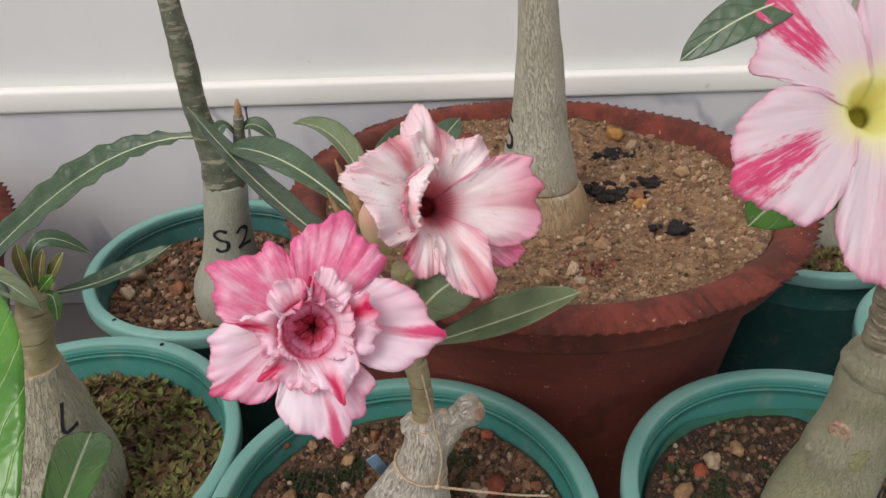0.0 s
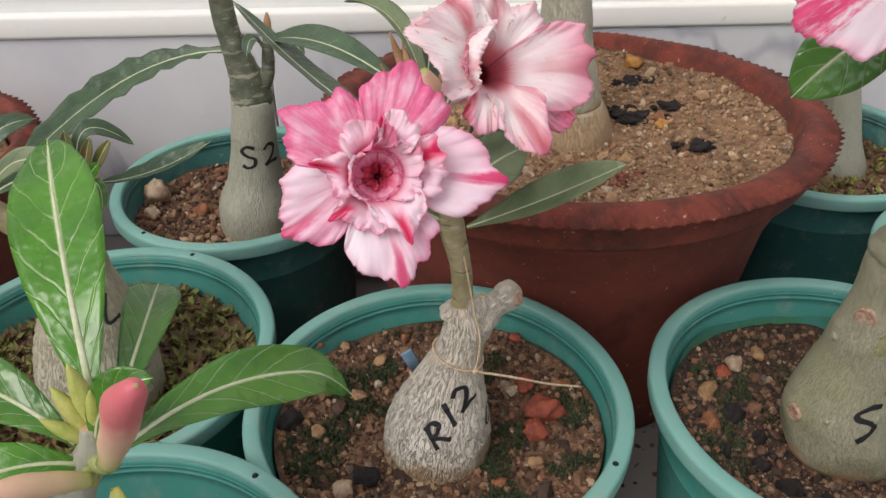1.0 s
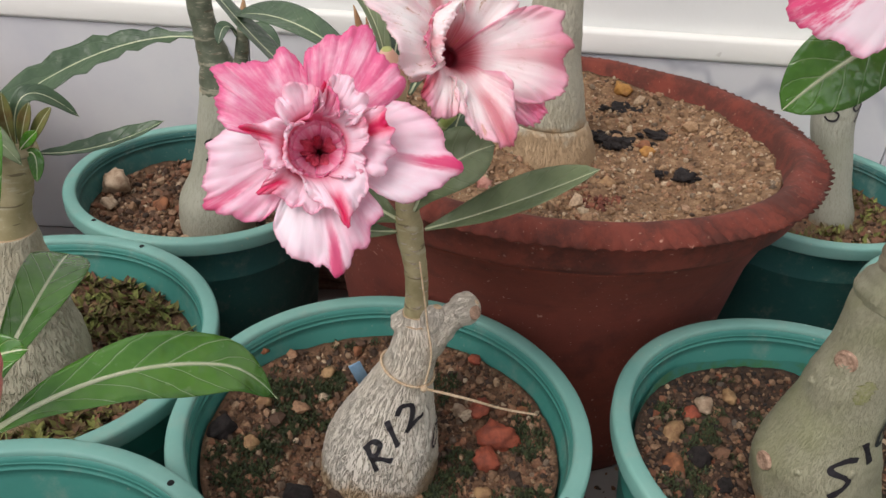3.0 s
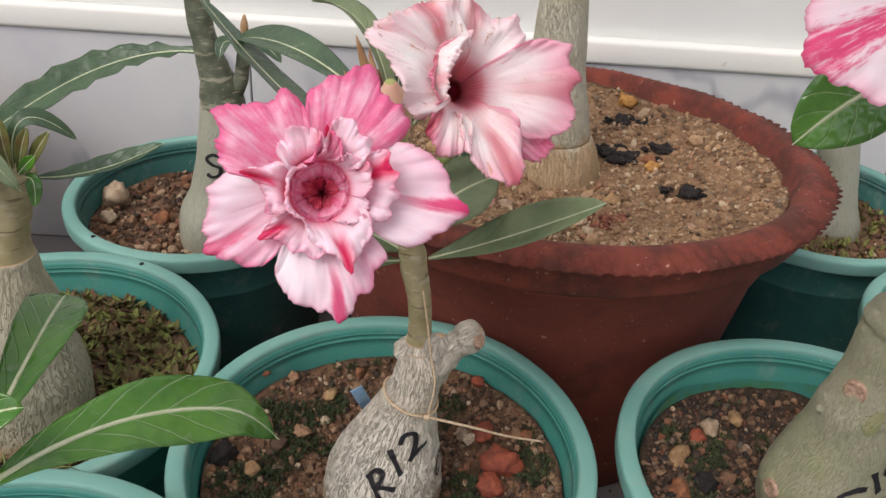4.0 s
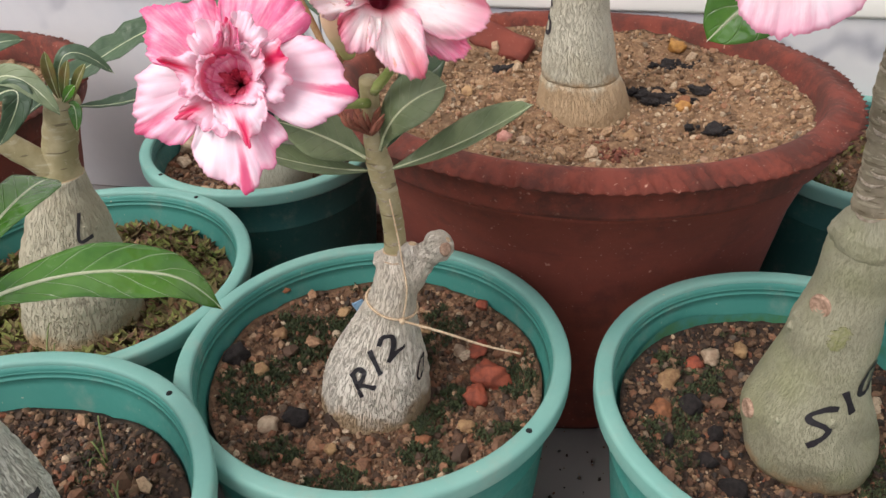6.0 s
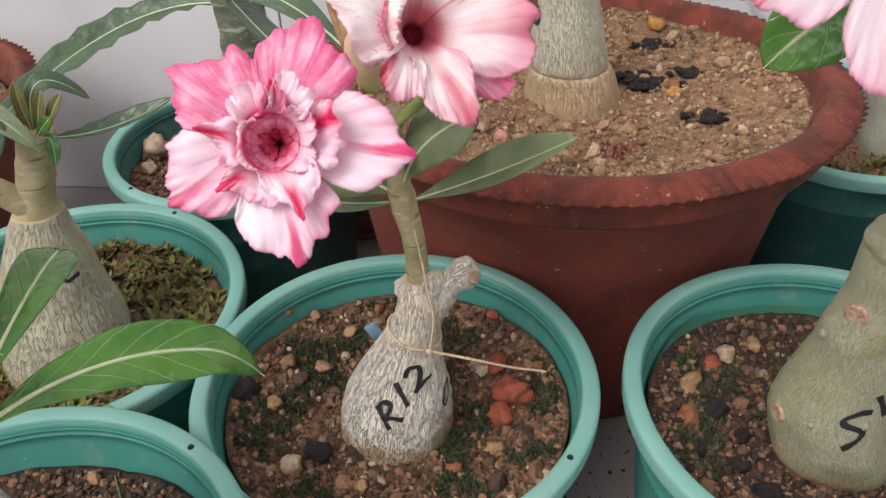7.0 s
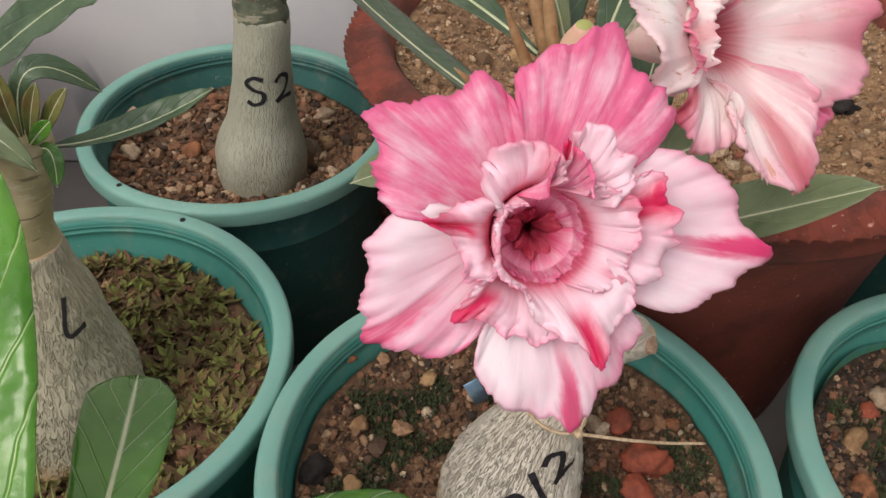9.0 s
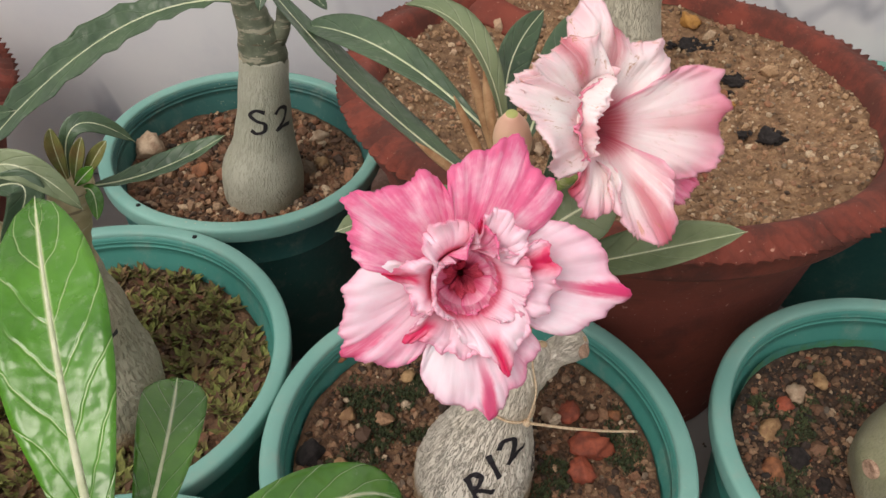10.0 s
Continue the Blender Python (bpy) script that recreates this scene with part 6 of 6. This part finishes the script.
for p, q, r in (((-0.1271, 0.1692, 0.2965), (-0.1313, 0.1719, 0.3187), 0.0034), ((-0.1292, 0.1681, 0.2945), (-0.1379, 0.1705, 0.3108), 0.0030), ((-0.1256, 0.1672, 0.2965), (-0.1231, 0.1648, 0.3146), 0.0028), ((-0.1297, 0.1669, 0.2915), (-0.1420, 0.1660, 0.3018), 0.0026), ((-0.1215, 0.1575, 0.2803), (-0.1164, 0.1494, 0.2772), 0.0018), ((-0.1225, 0.1585, 0.2793), (-0.1215, 0.1501, 0.2722), 0.0016)):
    a, c = Vector(p) - Vector((0, 0, 0.012)), Vector(q) - Vector((0, 0, 0.011))
    part("sepal", tube([(*a, r * 0.7), (*a.lerp(c, 0.45), r), (*a.lerp(c, 0.8), r * 0.6), (*c, 0.0002)], 10, 5), CALYX, P, "yellow-green unopened sepal tip")
leaf(P, (-0.1271, 0.1645, 0.2794), (-0.1184, 0.1634, 0.3004), (-0.1035, 0.1640, 0.3083), 0.013, (-0.2, -0.7, 0.7), 0.35, 0.0, LEAF_BRIGHT)
leaf(P, (-0.1317, 0.1622, 0.2744), (-0.1523, 0.1549, 0.2807), (-0.1780, 0.1489, 0.2710), 0.018, (0, -0.5, 0.85), 0.15, 0.01, LEAF_BRIGHT)

# ---- stones, moss and weeds ----
for k, (xx, yy, size, mat, words) in enumerate([
    (0.0436, 0.3221, 0.0125, STONE_RED, "red brick chip lying on the gravel"), (0.0329, 0.3418, 0.0075, STONE_RED, "red brick chip lying on the gravel"), (0.0365, 0.3110, 0.0085, STONE_RED, "red brick chip lying on the gravel"),
    (-0.0696, 0.2708, 0.0072, STONE_WHITE, "pale pointed quartz stone on the soil"), (-0.1018, 0.3130, 0.0090, CHARCOAL, "black charcoal lump on the soil"), (-0.0588, 0.2843, 0.0095, CHARCOAL, "black charcoal lump on the soil"),
    (-0.0923, 0.3693, 0.0055, STONE_ORANGE, "orange clay pebble on the soil"), (-0.0864, 0.3082, 0.0052, STONE_TAN, "tan pebble on the soil"), (0.0311, 0.3780, 0.0050, STONE_RED, "red brick chip lying on the gravel"), (-0.0841, 0.3384, 0.0048, STONE_TAN, "tan pebble on the soil"),
    (0.0222, 0.3438, 0.0052, STONE_WHITE, "pale quartz stone on the soil"), (0.0337, 0.2883, 0.0050, STONE_TAN, "tan pebble on the soil"), (0.0131, 0.2735, 0.0048, STONE_ORANGE, "orange clay pebble on the soil"), (-0.0332, 0.2603, 0.0046, STONE_TAN, "tan pebble on the soil"), (-0.0020, 0.3589, 0.0050, STONE_TAN, "tan pebble on the soil"),
    (-0.0533, 0.3660, 0.0052, STONE_TAN, "tan pebble on the soil"), (-0.0378, 0.3847, 0.0045, STONE_ORANGE, "orange clay pebble on the soil"), (0.0565, 0.3377, 0.0045, STONE_ORANGE, "orange clay pebble on the soil"),
]):
    stone((xx, yy, on("R", xx, yy) + 0.002), size, mat, words, k + 1.0, spin=k * 1.1)
for k, (xx, yy, size, mat, words) in enumerate([
    (0.1334, 0.3077, 0.0085, STONE_ORANGE, "orange clay chip on the dark soil"), (0.1396, 0.3343, 0.0085, STONE_TAN, "tan angular stone on the dark soil"), (0.1661, 0.3604, 0.0072, STONE_WHITE, "pale quartz stone on the dark soil"), (0.1499, 0.3192, 0.0085, CHARCOAL, "black charcoal lump on the soil"),
    (0.1551, 0.3520, 0.0060, STONE_RED, "red brick chip on the dark soil"), (0.1829, 0.3709, 0.0060, STONE_TAN, "tan pebble on the soil"), (0.2545, 0.3010, 0.0070, STONE_TAN, "tan pebble on the soil"), (0.2700, 0.3217, 0.0060, STONE_ORANGE, "orange clay pebble on the soil"), (0.2595, 0.2705, 0.0065, STONE_TAN, "tan pebble on the soil"), (0.1364, 0.2883, 0.0060, CHARCOAL, "black charcoal lump on the soil"), (0.1691, 0.2706, 0.0075, CHARCOAL, "black charcoal lump on the soil"), (0.1569, 0.2847, 0.0065, CHARCOAL, "black charcoal lump on the soil"), (0.1835, 0.2587, 0.0070, CHARCOAL, "black charcoal lump on the soil"), (0.2441, 0.2722, 0.0080, CHARCOAL, "black charcoal lump on the soil"), (0.2554, 0.2581, 0.0060, CHARCOAL, "black charcoal lump on the soil"), (0.1631, 0.3052, 0.0060, CHARCOAL, "black charcoal lump on the soil"), (0.2235, 0.2514, 0.0065, CHARCOAL, "black charcoal lump on the soil"),
]):
    stone((xx, yy, on("S10", xx, yy) + 0.002), size, mat, words, k + 21.0, spin=k * 0.9)
for k, (xx, yy, size, mat, words) in enumerate([
    (-0.2467, 0.5808, 0.0125, STONE_WHITE, "rounded white stone in the teal pot"), (-0.2447, 0.5583, 0.0080, STONE_WHITE, "pale stone in the teal pot"), (-0.1243, 0.6119, 0.0090, STONE_WHITE, "pale stone in the teal pot"), (-0.2067, 0.5693, 0.0090, STONE_ORANGE, "orange clay chip in the teal pot"), (-0.1193, 0.5813, 0.0070, STONE_TAN, "tan pebble on the soil"),
    (0.1562, 0.6503, 0.0100, STONE_YELLOW, "ochre yellow stone on the sandy soil"), (0.1510, 0.6226, 0.0110, CHARCOAL, "black charcoal lump on the sandy soil"), (0.1394, 0.5602, 0.0120, CHARCOAL, "black charcoal lump on the sandy soil"), (0.1281, 0.5722, 0.0090, CHARCOAL, "black charcoal lump on the sandy soil"), (0.1723, 0.5731, 0.0085, CHARCOAL, "black charcoal lump on the sandy soil"), (0.1720, 0.5037, 0.0085, CHARCOAL, "black charcoal lump on the sandy soil"), (0.1537, 0.5360, 0.0060, STONE_YELLOW, "ochre pebble on the sandy soil"),
    (0.0342, 0.4682, 0.0065, STONE_PINK, "pink granite stone on the sandy soil"), (0.0450, 0.4766, 0.0065, STONE_WHITE, "white stone on the sandy soil"), (0.0219, 0.4761, 0.0060, STONE_WHITE, "white stone on the sandy soil"), (0.0194, 0.6097, 0.0080, CHARCOAL, "black charcoal lump on the sandy soil"), (-0.0013, 0.5532, 0.0060, STONE_TAN, "tan pebble on the sandy soil"), (0.0294, 0.5334, 0.0062, STONE_TAN, "tan pebble on the sandy soil"), (0.1558, 0.5544, 0.0070, STONE_ORANGE, "orange clay pebble on the sandy soil"),
    (0.1165, 0.4842, 0.0080, STONE_TAN, "flat tan chip at the foot of the trunk"),
]):
    zz = on("BIG" if xx > -0.1 else "S2", xx, yy) + 0.001
    if mat is CHARCOAL:
        stone((xx, yy, zz), size * 0.95, mat, words, k + 41.0, (1.2, 0.8, 0.45), spin=k * 1.7, rough=0.75)
        for q in range(8):
            stone((xx + size * (0.7 + 0.45 * (q % 4)) * math.cos(q * 1.9 + k), yy + size * 0.75 * math.sin(q * 1.9 + k), zz), size * (0.26 + 0.08 * ((q * 7 + k) % 4)), mat, "crumb of black charcoal on the sandy soil", k * 5 + q + 71.0, (1.2, 0.8, 0.5), spin=k * 2.7 + q, rough=0.7)
    else:
        stone((xx, yy, zz), size, mat, words, k + 41.0, (1, 0.85, 0.7 if size < 0.012 else 0.95), spin=k * 1.7)
bm = bmesh.new()
bmesh.ops.create_cube(bm, size=1)
bmesh.ops.subdivide_edges(bm, edges=bm.edges[:], cuts=5, use_grid_fill=True)
for v in bm.verts:
    v.co = Vector((v.co.x * 0.050, v.co.y * 0.026, v.co.z * 0.009 + 0.05 * v.co.x * v.co.x * 0.1))
    v.co += Vector([0.0022 * noise.noise(v.co * 120 + Vector((k * 9, 0, 0))) for k in range(3)])
bmesh.ops.transform(bm, matrix=pose(0.0145, 0.6487, 0.2054, 24, 14, -18), verts=bm.verts)
tagged(part("clay_shard", bm, TERRACOTTA), "broken terracotta shard lying on the sandy soil", "pot shard")


def tufts(name, spots, blades, size, material, label, category, seed, spread, lean=0.6, wide=0.25):
    """Small pointed leaflets in clumps: one mesh of many islands."""
    rng = np.random.default_rng(seed)
    verts, faces = [], []
    for sx, sy, sz in spots:
        for _ in range(blades):
            a, r = rng.uniform(0, 2 * math.pi), spread * rng.uniform(0, 1) ** 0.5
            base = np.array((sx + r * math.cos(a), sy + r * math.sin(a), sz))
            b = rng.uniform(0, 2 * math.pi)
            ln = size * rng.uniform(0.5, 1.3)
            d = np.array((math.cos(b) * lean * rng.uniform(0.4, 1.4), math.sin(b) * lean * rng.uniform(0.4, 1.4), 1.0))
            d = d / np.linalg.norm(d) * ln
            s = np.array((-math.sin(b), math.cos(b), 0)) * ln * wide
            n = len(verts)
            lift = np.array((0, 0, ln * 0.12))
            verts += [base, base + d * 0.5 + s, base + d * 0.5 - s, base + d + 0.2 * np.array((d[0], d[1], 0)), base + d * 0.5 - lift]
            faces += [(n, n + 1, n + 3), (n, n + 3, n + 2), (n, n + 4, n + 1), (n, n + 2, n + 4), (n + 1, n + 4, n + 3), (n + 4, n + 2, n + 3)]
    me = bpy.data.meshes.new(name)
    me.from_pydata([tuple(v) for v in verts], [], faces)
    me.materials.append(material)
    return tagged(new(name, me), label, category, kind="stuff")


rng = np.random.default_rng(77)


def spots_in(key, count, r0, r1, keep=None):
    at, z, hgt = beds[key]
    out = []
    while len(out) < count:
        a, r = rng.uniform(0, 2 * math.pi), math.sqrt(rng.uniform(r0 * r0, r1 * r1))
        px, py = r * math.cos(a), r * math.sin(a)
        if keep is None or keep(px, py):
            out.append((at[0] + px, at[1] + py, z + hgt(px, py) + 0.0012))
    return out


def mossy(px, py):
    return noise.noise(Vector((px * 38, py * 38, 4.2))) > 0.12


tufts("succulent_mat", spots_in("Q", 560, 0.034, 0.087), 9, 0.0074, WEED, "mat of tiny green and reddish succulents", "weeds", 1, 0.0022, 1.2, 0.24)
tufts("weeds", spots_in("T", 300, 0.02, 0.084), 8, 0.0060, WEED, "low mossy green weeds", "weeds", 2, 0.0035, 0.8, 0.28)
tufts("moss", spots_in("U", 240, 0.0, 0.084, mossy), 26, 0.0022, MOSS, "dark green moss on the soil", "moss", 3, 0.0035)
tufts("moss", spots_in("R", 560, 0.03, 0.086, mossy), 30, 0.0023, MOSS, "dark green moss on the soil", "moss", 4, 0.0035)
tufts("moss", spots_in("S10", 380, 0.03, 0.086, mossy), 30, 0.0021, MOSS, "dark green moss on the soil", "moss", 5, 0.0035)
tufts("moss", spots_in("P", 130, 0.04, 0.084, mossy), 24, 0.0020, MOSS, "dark green moss on the soil", "moss", 6, 0.0035)


def grass(base, count, length, seed):
    rng2 = np.random.default_rng(seed)
    clump = thing("grass_tuft", base, "sparse thin green grass tuft in the pot", "grass")
    for _ in range(count):
        a = rng2.uniform(0, 2 * math.pi)
        ln = length * rng2.uniform(0.6, 1.2)
        d = Vector((math.cos(a), math.sin(a), 0)) * ln * rng2.uniform(0.3, 0.8)
        p = Vector(base)
        part("blade", tube([(*p, 0.0004), (*(p + d * 0.4 + Vector((0, 0, ln * 0.5))), 0.0005), (*(p + d * 0.8 + Vector((0, 0, ln * 0.7))), 0.0004), (*(p + d + Vector((0, 0, ln * 0.65))), 0.0001)], 5, 4), GRASS, clump)


pz = beds["P"][1]
for k, (xx, yy) in enumerate(((-0.118, 0.204), (-0.100, 0.187), (-0.108, 0.167), (-0.135, 0.227))):
    grass((xx, yy, pz), 3, 0.030, k + 5)
grass((-0.201, 0.279, beds["Q"][1]), 7, 0.050, 31)
grass((-0.191, 0.274, beds["Q"][1]), 5, 0.040, 32)
